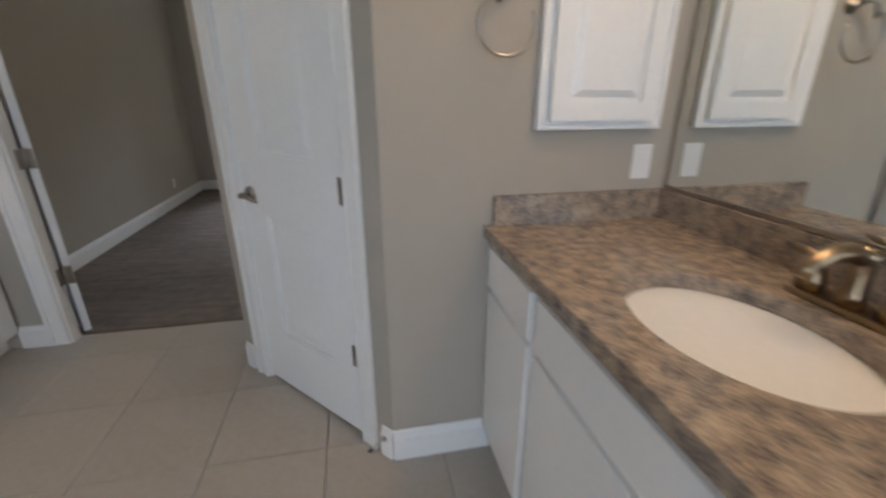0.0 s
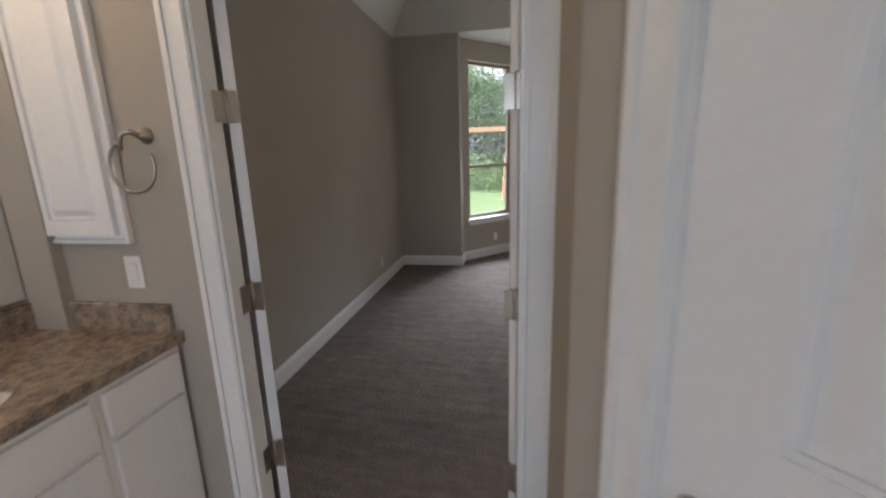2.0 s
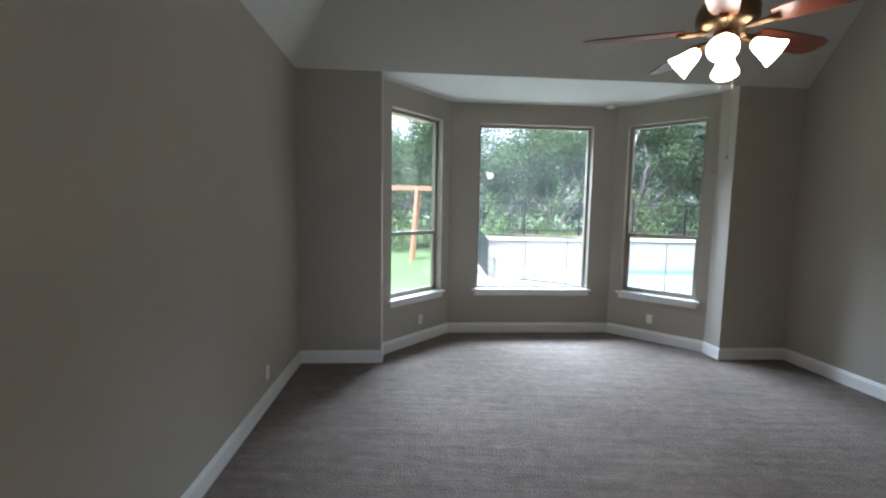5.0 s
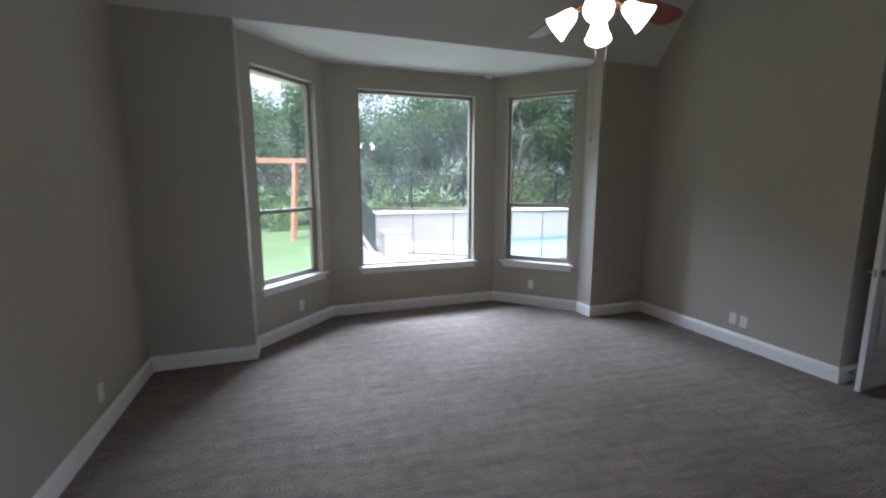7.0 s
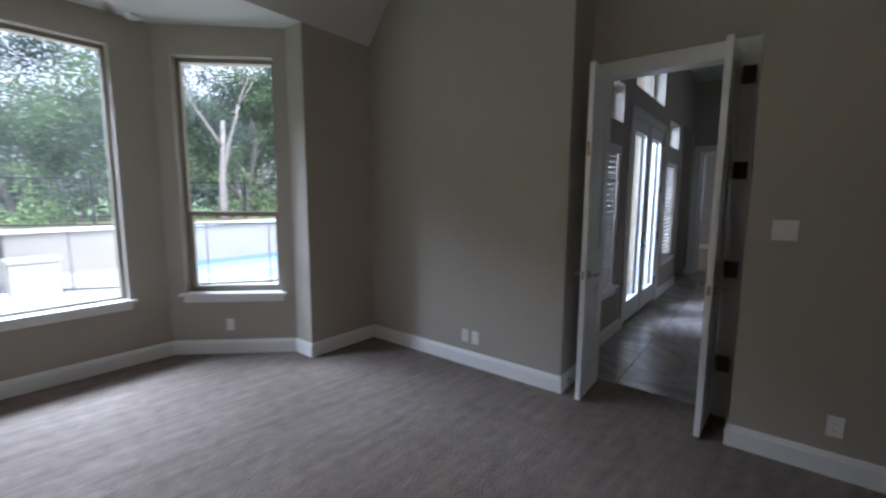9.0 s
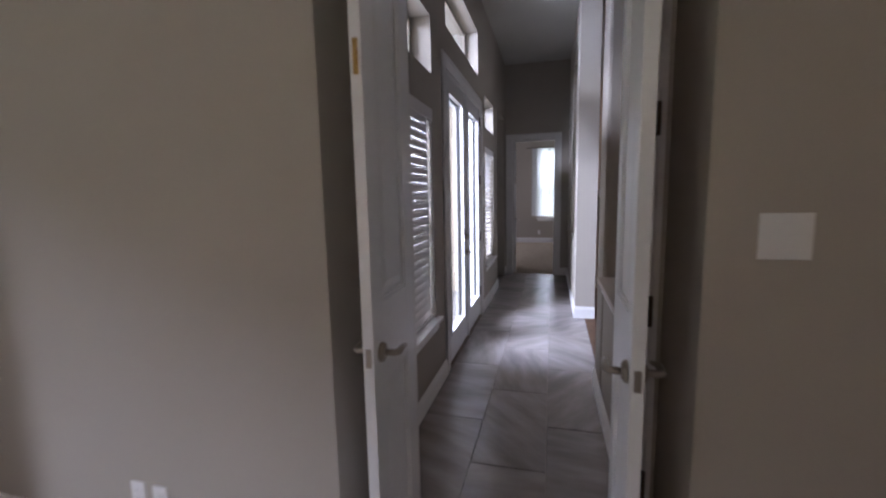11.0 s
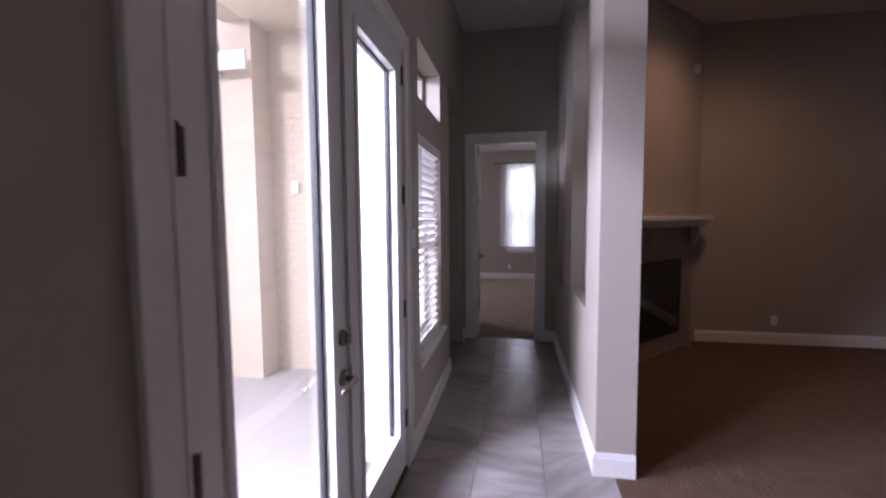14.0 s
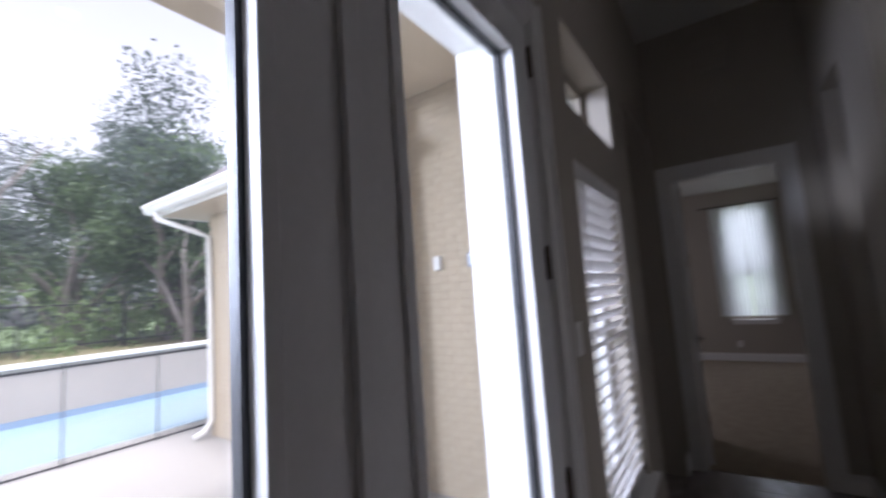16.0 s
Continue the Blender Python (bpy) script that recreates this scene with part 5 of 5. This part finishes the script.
# recessed downlights of the living room
for x, y in ((8.7, 1.9), (6.6, 1.6), (8.7, 0.2)):
    dl = thing("recessed_light", "white recessed ceiling downlight, lit warm", "downlight", at=Matrix.Translation((x, y, HH)), group="living room downlights")
    bm = bmesh.new()
    lathe(bm, [(0.092, -0.0005), (0.092, -0.006), (0.066, -0.008), (0.060, -0.002)], 28)
    part("trim_ring", bm, TRIM, dl)
    bm = bmesh.new()
    cyl(bm, (0, 0, -0.0006), (0, 0, -0.003), 0.060, n=24)
    part("lens", bm, GLOW, dl)
for x, y, e in ((8.7, 1.9, 27),):
    d = bpy.data.lights.new("downlight_bulb", "SPOT")
    d.energy, d.color, d.spot_size, d.spot_blend, d.shadow_soft_size = e * 1.15, (1.0, 0.62, 0.32), radians(150), 1.0, 0.08
    ob = new("downlight_bulb", d)
    ob.location = (x, y, HH - 0.02)

# ---- far bedroom ----
cu = thing("curtain", "white sheer curtain over the far bedroom window", "curtain")
bm = bmesh.new()
def drape(y0, y1, folds):
    n, zz = 60, (2.78, 1.75, 0.80)
    cols = []
    for i in range(n + 1):
        f = i / n
        y = y0 + (y1 - y0) * f
        cols.append([bm.verts.new((14.96 + 0.022 * math.sin(f * folds * 2 * math.pi) + 0.006 * math.sin(f * 17 + z), y, z)) for z in zz])
    for a, b in zip(cols, cols[1:]):
        for k in range(2):
            q = bm.faces.new((a[k], b[k], b[k + 1], a[k + 1]))
            q.smooth = True
drape(4.42, 3.93, 8)
drape(3.91, 3.44, 8)
CUR = bpy.data.materials.new("sheer_fabric")
CUR.use_nodes = True
cn = CUR.node_tree
cb = cn.nodes["Principled BSDF"]
cb.inputs["Base Color"].default_value = (0.85, 0.86, 0.86, 1)
cb.inputs["Roughness"].default_value = 0.9
ctl, cmx, ctr = cn.nodes.new("ShaderNodeBsdfTranslucent"), cn.nodes.new("ShaderNodeMixShader"), cn.nodes.new("ShaderNodeBsdfTransparent")
ctl.inputs[0].default_value = (0.85, 0.88, 0.9, 1)
cmx.inputs[0].default_value = 0.6
cmx2 = cn.nodes.new("ShaderNodeMixShader")
cmx2.inputs[0].default_value = 0.08
cn.links.new(cb.outputs[0], cmx.inputs[1])
cn.links.new(ctl.outputs[0], cmx.inputs[2])
cn.links.new(cmx.outputs[0], cmx2.inputs[1])
cn.links.new(ctr.outputs[0], cmx2.inputs[2])
cn.links.new(cmx2.outputs[0], cn.nodes["Material Output"].inputs[0])
part("drape", bm, CUR, cu)
bm = bmesh.new()
cyl(bm, (14.96, 3.40, 2.80), (14.96, 4.56, 2.80), 0.009, n=10)
for y in (3.40, 4.56):
    lathe(bm, [(0.0, -0.02), (0.018, 0.0), (0.0, 0.02)], 12, Matrix.Translation((14.96, y, 2.80)))
    cyl(bm, (14.96, y + (0.06 if y < 4 else -0.06), 2.80), (15.049, y + (0.06 if y < 4 else -0.06), 2.80), 0.006, n=8)
part("curtain_rod", bm, BLACK, cu, "dark metal curtain rod")

# small sensor on the bay ceiling
sn = thing("ceiling_sensor", "small round white sensor on the bay ceiling", "sensor", at=Matrix.Translation((1.58, 7.69, WH)))
bm = bmesh.new()
lathe(bm, [(0.062, -0.0005), (0.062, -0.012), (0.054, -0.026), (0.030, -0.032), (0.0, -0.033)], 24)
part("housing", bm, PLATE, sn)
bm = bmesh.new()
lathe(bm, [(0.020, -0.0325), (0.018, -0.040), (0.0, -0.042)], 16)
part("lens", bm, TRIM, sn)

# ---- house wing and porch outside ----
wing = thing("house_wing", "cream brick wing of the house with grey shingle roof", "house")
part("wall", boxes((8.76, 9.0, 6.62, 10.2, -0.2, 2.95), (9.0, 13.0, 9.95, 10.2, -0.2, 2.95)), STUCCO, wing, "cream tumbled brick wall")
part("wall", boxes((8.76, 9.0, 4.96, 6.62, -0.2, 3.5)), STUCCO, wing, "cream tumbled brick porch wall")
part("column", boxes((8.457, 8.755, 6.556, 6.93, -0.12, 3.42)), STUCCO, wing, "cream brick porch column")
bm = bmesh.new()
e0, e1, zr = 8.30, 10.65, 3.06
v = [bm.verts.new(p) for p in ((e0, 6.9, zr), (e0, e1, zr), (13.4, e1, zr), (13.4, 6.9, zr), (10.9, 6.9, 5.5), (10.9, 8.05, 5.5))]
for q in ((0, 1, 5, 4), (1, 2, 5), (2, 3, 4, 5), (3, 2, 1, 0)):
    bm.faces.new([v[i] for i in q])
roof = part("roof", bm, SHINGLE, wing, "weathered grey shingle hip roof")
sh = boxes((-0.15, 0.15, -0.07, 0.07, 0.0, 0.008))
shm = mesh_of("shingle", sh, SHINGLE)
slope = math.atan2(5.5 - zr, 10.9 - e0)
rows_ = 14
for r in range(rows_):
    f = r / 21
    yb = e1 - (e1 - 8.05) * f
    y = 7.06 + (0.15 if r % 2 else 0.0)
    while y < yb - 0.15:
        ob = new("shingle", shm)
        ob.parent = roof
        ob.matrix_basis = Matrix.Translation((e0 + (10.9 - e0) * f + 0.05, y, zr + (5.5 - zr) * f + 0.040)) @ Matrix.Rotation(-slope + 0.03, 4, "Y") @ Matrix.Rotation(radians(90), 4, "Z")
        y += 0.304
part("fascia", boxes((8.27, 8.30, 6.5, 10.68, 2.90, 3.06), (8.30, 13.4, 10.65, 10.68, 2.90, 3.06)), FASCIA, wing)
part("soffit", boxes((8.30, 8.76, 6.86, 10.65, 2.90, 2.93), (8.76, 13.4, 10.2, 10.65, 2.90, 2.93)), STUCCO, wing, "cream soffit board")
bm = bmesh.new()
prof = [(8.27, 3.05), (8.13, 3.06), (8.125, 3.03), (8.15, 2.99), (8.16, 2.95), (8.19, 2.93), (8.27, 2.93)]
a = [bm.verts.new((x, 6.86, z)) for x, z in prof]
b = [bm.verts.new((x, 10.8, z)) for x, z in prof]
for i in range(len(prof)):
    j = (i + 1) % len(prof)
    bm.faces.new((a[i], a[j], b[j], b[i]))
bm.faces.new(a)
bm.faces.new(list(reversed(b)))
part("gutter", bm, FASCIA, wing, "white metal eaves gutter")
bm = bmesh.new()
tube(bm, [(8.20, 10.55, 2.94), (8.20, 10.50, 2.84), (8.55, 10.22, 2.66), (8.70, 10.14, 2.58), (8.715, 10.13, 1.5), (8.715, 10.13, 0.1), (8.62, 10.13, -0.02), (8.50, 10.13, -0.06)], 0.036, 8)
part("downspout", bm, FASCIA, wing, "white rainwater downspout")

# porch ceiling and beam
porch = thing("porch_roof", "cream painted porch ceiling and beam beside the house", "porch")
part("porch_ceiling", boxes((HW_X + 0.3, 8.755, 4.945, 6.62, 3.42, 3.5)), duo("cream_porch_paint", (0.62, 0.52, 0.38, 1), 0.93, rough=0.7, scale=2, fine=50), porch)
part("beam", boxes((HW_X + 0.3, 8.455, 6.62, 6.85, 3.42, 3.62)), STUCCO, porch)
for y, z, mm, lab in ((6.29, 1.83, PLATE, "white outdoor switch box on the brick wall"), (5.94, 1.83, duo("grey_metal_box", (0.30, 0.32, 0.36, 1), 0.9, rough=0.4, metal=0.4), "grey metal outlet box on the brick wall")):
    t = thing("wall_box", lab, "switch box", at=Matrix.Translation((8.757, y, z)))
    part("housing", boxes((-0.035, -0.001, -0.036, 0.036, -0.06, 0.06), bevel=0.004), mm, t)
    part("cover", boxes((-0.041, -0.035, -0.030, 0.030, -0.052, 0.052), bevel=0.003), mm, t)

# soffit over the bay
sf = thing("eave", "tan painted roof eave outside the bay windows", "eave")
for p, q in ((BAY[1], BAY[2]), (BAY[2], BAY[3]), (BAY[3], BAY[4])):
    bm = boxes((-0.15, math.dist(p, q) + 0.15, 0.172, 0.60, 2.84, 2.90))
    part("soffit", bm, duo("tan_soffit", (0.55, 0.45, 0.30, 1), 0.93, rough=0.7), sf, at=along(p, q))

# ---- pool fence, iron fence, swing, box ----


def mesh_fence(p, q, step, h, z, label, dense=0.0, rise=0.0):
    t = thing("pool_fence", label, "fence", at=along(p, q))
    L = math.dist(p, q)
    n = max(1, round(L / step))
    for k in range(n + 1):
        bm = bmesh.new()
        up = rise * k / n
        cyl(bm, (k * L / n, 0, z + up), (k * L / n, 0, z + h + 0.02 + up), 0.009, n=8)
        part("post", bm, BLACK, t)
    def climb(bm):
        for v_ in bm.verts:
            v_.co.z += rise * v_.co.x / L
        return bm
    part("mesh_screen", climb(boxes((0, L, -0.002, 0.002, z + 0.03, z + h))), screen(dense) if dense else SCREEN, t, "see-through black mesh screen")
    part("hem", climb(boxes((0, L, -0.004, 0.004, z + h - 0.03, z + h), (0, L, -0.004, 0.004, z + 0.02, z + 0.045))), BLACK, t)
    return t


def screen(density):
    m = bpy.data.materials.new("black_mesh_fabric")
    m.use_nodes = True
    sn = m.node_tree
    smx, stn = sn.nodes.new("ShaderNodeMixShader"), sn.nodes.new("ShaderNodeBsdfTransparent")
    sn.nodes["Principled BSDF"].inputs["Base Color"].default_value = (0.05, 0.055, 0.07, 1)
    smx.inputs[0].default_value = density
    sn.links.new(stn.outputs[0], smx.inputs[1])
    sn.links.new(sn.nodes["Principled BSDF"].outputs[0], smx.inputs[2])
    sn.links.new(smx.outputs[0], sn.nodes["Material Output"].inputs[0])
    return m


SCREEN = screen(0.09)
mesh_fence((1.04, 13.3), (4.4, 10.75), 0.95, 1.15, -0.12, "black removable mesh pool fence on the deck")
mesh_fence((4.4, 10.75), (14.2, 10.75), 0.95, 1.15, -0.12, "black removable mesh pool fence on the deck")
mesh_fence((1.04, 13.3), (0.84, 17.5), 0.95, 1.0, -0.12, "dense black mesh pool fence climbing the bank beside the lawn", 0.72, 0.76)
bm = bmesh.new()
foot = [bm.verts.new((x, y, -0.5)) for x, y in ((0.86, 13.6), (1.35, 13.6), (1.35, 17.6), (0.72, 17.6))]
crest = [bm.verts.new((x, y, z)) for x, y, z in ((0.92, 13.6, -0.122), (1.35, 13.6, -0.122), (1.35, 17.6, 0.60), (0.80, 17.6, 0.60))]
bm.faces.new(crest)
for k in range(4):
    bm.faces.new((foot[k], foot[(k + 1) % 4], crest[(k + 1) % 4], crest[k]))
solid("ground_bank", bm, GRAVEL, "sloping gravel bank under the pool fence", "ground")


def iron_fence(p, q, h, z):
    t = thing("iron_fence", "black wrought iron picket fence before the woods", "fence", at=along(p, q))
    L = math.dist(p, q)
    for k in range(int(L / 2.4) + 1):
        part("post", boxes((k * 2.4 - 0.03, k * 2.4 + 0.03, -0.03, 0.03, z, z + h + 0.1)), BLACK, t)
    part("rail", boxes((0, L, -0.014, 0.014, z + 0.2, z + 0.235)), BLACK, t)
    part("rail", boxes((0, L, -0.014, 0.014, z + h - 0.15, z + h - 0.115)), BLACK, t)
    me = mesh_of("picket", boxes((-0.008, 0.008, -0.008, 0.008, z + 0.08, z + h)), BLACK)
    for k in range(int(L / 0.13)):
        ob = new("picket", me)
        ob.parent = t
        ob.location = (0.06 + k * 0.13, 0, 0)


iron_fence((-9, 21), (1.3, 21), 1.5, -0.13)
iron_fence((1.4, 20.0), (20, 20.0), 1.5, 0.62)

sw = thing("swing_set", "reddish cedar wooden swing frame on the lawn", "swing set")
part("beam", boxes((-3.6, -0.35, 16.63, 16.75, 2.28, 2.44), bevel=0.01), CEDAR, sw)
for x in (-3.3, -0.75):
    for dy in (-1, 1):
        bm = bmesh.new()
        q = Matrix.Translation((x - 0.12 + (0.1 if dy > 0 else 0), 16.69 + dy * 0.07, 2.3)) @ Matrix.Rotation(radians(11 * dy), 4, "X") @ Matrix.Rotation(radians(4), 4, "Y")
        box(bm, -0.05, 0.05, -0.05, 0.05, -2.5, 0.1, bevel=0.008)
        bmesh.ops.transform(bm, matrix=q, verts=bm.verts)
        part("leg", bm, CEDAR, sw)
pb = thing("storage_box", "beige resin storage box beside the pool fence", "storage box", at=Matrix.Translation((1.42, 12.75, -0.12)))
part("box_body", boxes((-0.30, 0.30, -0.25, 0.25, 0.0, 0.56), bevel=0.015), duo("beige_resin", (0.34, 0.315, 0.28, 1), 0.92, rough=0.5), pb)
part("lid", boxes((-0.32, 0.32, -0.27, 0.27, 0.56, 0.62), bevel=0.015), duo("pale_resin_lid", (0.42, 0.40, 0.36, 1), 0.94, rough=0.5), pb)

# ---- trees ----


def leaf_cloud(bm, centers, per, spread, size, rng):
    for c in centers:
        for _ in range(per):
            g = Vector((rng.gauss(0, 1), rng.gauss(0, 1), rng.gauss(0, 0.75)))
            if g.length > 1.55:
                g *= 1.55 / g.length * rng.uniform(0.6, 1.0)
            p = Vector(c) + g * spread
            q = Euler((rng.uniform(-1, 1), rng.uniform(-1, 1), rng.uniform(0, 6.3))).to_matrix()
            s = size * rng.uniform(0.6, 1.4)
            vs = [bm.verts.new(p + q @ Vector(k)) for k in ((-s, -s * 0.45, 0), (0, -s * 0.6, s * 0.15), (s, 0, 0), (0, s * 0.6, -s * 0.1))]
            bm.faces.new(vs)


def limb_tree(bm, rng, base, way, length, r, depth, tips, bend=0.35):
    pts, rad = [base], [r]
    p, d = Vector(base), Vector(way)
    n = 4
    for k in range(n):
        d = (d + Vector((rng.uniform(-bend, bend), rng.uniform(-bend, bend), rng.uniform(-0.1, 0.22))) * 0.6).normalized()
        p = p + d * length / n
        pts.append(p.copy())
        rad.append(r * (1 - 0.55 * (k + 1) / n))
    tube(bm, pts, rad, 6)
    if depth == 0:
        tips.append(p)
        return
    for k in range(rng.choice((2, 3, 3))):
        i = rng.choice((2, 3, 4))
        nd = (d + Vector((rng.uniform(-1, 1), rng.uniform(-1, 1), rng.uniform(-0.1, 0.6)))).normalized()
        limb_tree(bm, rng, pts[i], nd, length * rng.uniform(0.5, 0.72), rad[i] * 0.7, depth - 1, tips, bend)
    tips.append(p)


def make_tree(seed, height, label, leafm, per=60, spread=0.45, size=0.10, depth=3, lean=0.1, bend=0.35):
    rng = random.Random(seed)
    t = thing("tree", label, "tree", group="woodland trees")
    tips = []
    bm = bmesh.new()
    limb_tree(bm, rng, Vector((0, 0, -0.3)), Vector((rng.uniform(-lean, lean), rng.uniform(-lean, lean), 1)), height * 0.5, height * 0.022, depth, tips, bend)
    if per:
        limb_tree(bm, rng, Vector((0.05, 0.05, height * 0.12)), Vector((rng.uniform(-0.8, 0.8), rng.uniform(-0.8, 0.8), 0.7)), height * 0.42, height * 0.013, depth - 1, tips, bend)
    part("trunk", bm, BARK, t)
    if per:
        bm = bmesh.new()
        leaf_cloud(bm, tips, per, spread, size, rng)
        part("crown", bm, leafm, t)
    return t


oaks = [make_tree(3, 7.5, "live oak with dense dark green crown behind the fence", LEAF, 250, 0.58, 0.062),
        make_tree(5, 8.5, "tall cedar with dark green crown behind the fence", LEAFDARK, 250, 0.60, 0.06),
        make_tree(9, 6.5, "live oak with light green crown behind the fence", LEAF, 250, 0.56, 0.06)]
for o_, (x, y) in zip(oaks, ((2.5, 23.5), (6.5, 25.0), (-4.5, 24.0))):
    o_.matrix_basis = Matrix.Translation((x, y, 0.3))
rt = random.Random(77)
for row, (y0, n, x0, x1) in enumerate(((22.5, 10, -16, 26), (26.5, 12, -24, 34), (32, 13, -34, 46), (39, 13, -44, 58))):
    for k in range(n):
        x = x0 + (x1 - x0) * (k + rt.uniform(0.1, 0.9)) / n
        y = y0 + rt.uniform(-1.2, 1.2)
        c = copy_thing(oaks[rt.choice((0, 1, 1, 2))], Matrix.Translation((x, y, 0.2)) @ Matrix.Rotation(rt.uniform(0, 6.3), 4, "Z"))
        s = rt.uniform(0.75, 1.1) * (1 + 0.07 * row)
        c.matrix_basis = c.matrix_basis @ Matrix.Diagonal((s, s, s, 1))
for k, (x, y, s) in enumerate(((17, 14, 1.08), (19.5, 18, 1.1), (16, 19.5, 1.2), (22, 12, 1.1), (12.6, 20.5, 1.3), (11.0, 24, 1.35), (-9, 16, 1.1), (-13, 12, 1.2), (14.8, 23, 1.3))):
    c = copy_thing(oaks[k % 3], Matrix.Translation((x, y, -0.1)) @ Matrix.Rotation(k * 1.7, 4, "Z"))
    c.matrix_basis = c.matrix_basis @ Matrix.Diagonal((s, s, s, 1))
for x, k, s in ((11.9, 2, 1.15),):
    c = copy_thing(oaks[k], Matrix.Translation((x, 18.0, 0.2)) @ Matrix.Rotation(1.1 * k, 4, "Z"))
    c.matrix_basis = c.matrix_basis @ Matrix.Diagonal((s, s, s, 1))
bare = make_tree(21, 8.0, "bare grey dead tree beyond the pool", BARK, 0, depth=4, lean=0.04, bend=0.2)
bare.matrix_basis = Matrix.Translation((7.3, 19.0, 0.5))
del bare["group"]

# scrub and far foliage
rs = random.Random(5)
bm = bmesh.new()
cs = [(rs.uniform(-14, 26), rs.uniform(19.2, 22.5), rs.uniform(0.2, 1.3)) for _ in range(190)]
leaf_cloud(bm, cs, 75, 0.34, 0.075, rs)
cs = [(rs.uniform(-12, 18), rs.uniform(20.0, 22.5), rs.uniform(1.0, 2.4)) for _ in range(80)]
leaf_cloud(bm, cs, 90, 0.42, 0.07, rs)
tagged(part("shrubs", bm, LEAFPALE, None), "low green scrub and weeds behind the pool wall", "shrubs", "", "stuff")
bm = bmesh.new()
cs = [(rs.uniform(-48, 62), rs.uniform(40, 48), rs.uniform(0.3, 6.5)) for _ in range(360)]
leaf_cloud(bm, cs, 50, 1.1, 0.32, rs)
tagged(part("far_woods", bm, LEAFDARK, None), "dense dark green woods in the distance", "woods", "", "stuff")

# ---- floor tiles and bricks, last ----


def tiles(parent, x0, x1, y0, y1, tw, td, z0, z1, gap, mats, skip=None, stagger=0.0):
    cache = {}
    ny = int(math.ceil((y1 - y0) / td))
    for j in range(ny):
        x = x0 - (stagger * tw if j % 2 else 0)
        while x < x1:
            a, b, c, d = max(x, x0), min(x + tw, x1), y0 + j * td, min(y0 + (j + 1) * td, y1)
            x += tw
            if b - a < 0.02 or d - c < 0.02 or (skip and skip((a + b) / 2, (c + d) / 2)):
                continue
            key = (round(b - a, 3), round(d - c, 3))
            if key not in cache:
                hx, hy = (b - a) / 2 - gap / 2, (d - c) / 2 - gap / 2
                bm = bmesh.new()
                lo = [bm.verts.new(v) for v in ((-hx, -hy, z0), (hx, -hy, z0), (hx, hy, z0), (-hx, hy, z0))]
                m1 = [bm.verts.new(v) for v in ((-hx, -hy, z1 - 0.0015), (hx, -hy, z1 - 0.0015), (hx, hy, z1 - 0.0015), (-hx, hy, z1 - 0.0015))]
                e = 0.0015
                hi_ = [bm.verts.new(v) for v in ((-hx + e, -hy + e, z1), (hx - e, -hy + e, z1), (hx - e, hy - e, z1), (-hx + e, hy - e, z1))]
                for A, B in ((lo, m1), (m1, hi_)):
                    for i in range(4):
                        bm.faces.new((A[i], A[(i + 1) % 4], B[(i + 1) % 4], B[i]))
                bm.faces.new(hi_)
                cache[key] = mesh_of("tile", bm, mats)
            ob = new("tile", cache[key])
            ob.parent = parent
            ob.location = ((a + b) / 2, (c + d) / 2, 0)


tiles(bpy.data.objects["floor_hall"], HX - 0.07, HALL_E + 0.05, 3.45, 4.66, 0.90, 0.4033, -0.010, 0.0, 0.004, HALLTILE, stagger=0.5)
tiles(bpy.data.objects["floor_hall"], 8.66, 9.64, 4.66, 4.90, 0.49, 0.24, -0.010, 0.0, 0.004, HALLTILE)
tiles(bpy.data.objects["floor_bathroom"], BATH_W, BATH_E, -3.0, BATH_N + 0.085, 0.46, 0.46, -0.012, 0.0, 0.0025, BATHTILE)

# bricks of the porch wall and of the wing
bk = bmesh.new()
box(bk, -0.003, 0.0, -0.0975, 0.0975, -0.029, 0.029)
for v_ in bk.verts:
    if v_.co.x < -0.002:
        v_.co.y *= 0.985
        v_.co.z *= 0.95
BRICK = material("cream_brick", (0.54, 0.45, 0.325, 1), (0.48, 0.395, 0.285, 1), rough=0.85, scale=3, fine=28, bump=0.5, dist=0.006)
bmesh_brick = mesh_of("brick", bk, BRICK)


def brick_rows(parent, x, y0, y1, z0, z1, limit, rng):
    n, r, z = 0, 0, z0
    rest = []
    while z < z1:
        y = y0 + (0.1025 if r % 2 else 0.0)
        while y < y1 - 0.08:
            if n < limit:
                ob = new("brick", bmesh_brick)
                ob.parent = parent
                ob.matrix_basis = Matrix.Translation((x - rng.uniform(0.0, 0.002), y + 0.0975, z)) @ Matrix.Rotation(rng.uniform(-0.01, 0.01), 4, "X")
                n += 1
            else:
                rest.append((x - rng.uniform(0.0, 0.002), y + 0.0975, z))
            y += 0.205
        z += 0.068
        r += 1
    if rest:
        bm = bmesh.new()
        for cx, cy, cz in rest:
            box(bm, cx - 0.003, cx, cy - 0.097, cy + 0.097, cz - 0.029, cz + 0.029)
        tagged(part("bricks", bm, BRICK, parent), kind="stuff")


rb = random.Random(12)
w_near = [o for o in wing.children if o.name.startswith("wall")]
brick_rows(w_near[1], 8.76, 4.98, 6.50, -0.08, 3.40, 300, rb)
brick_rows(w_near[0], 8.76, 6.95, 10.15, -0.08, 2.88, 300, rb)
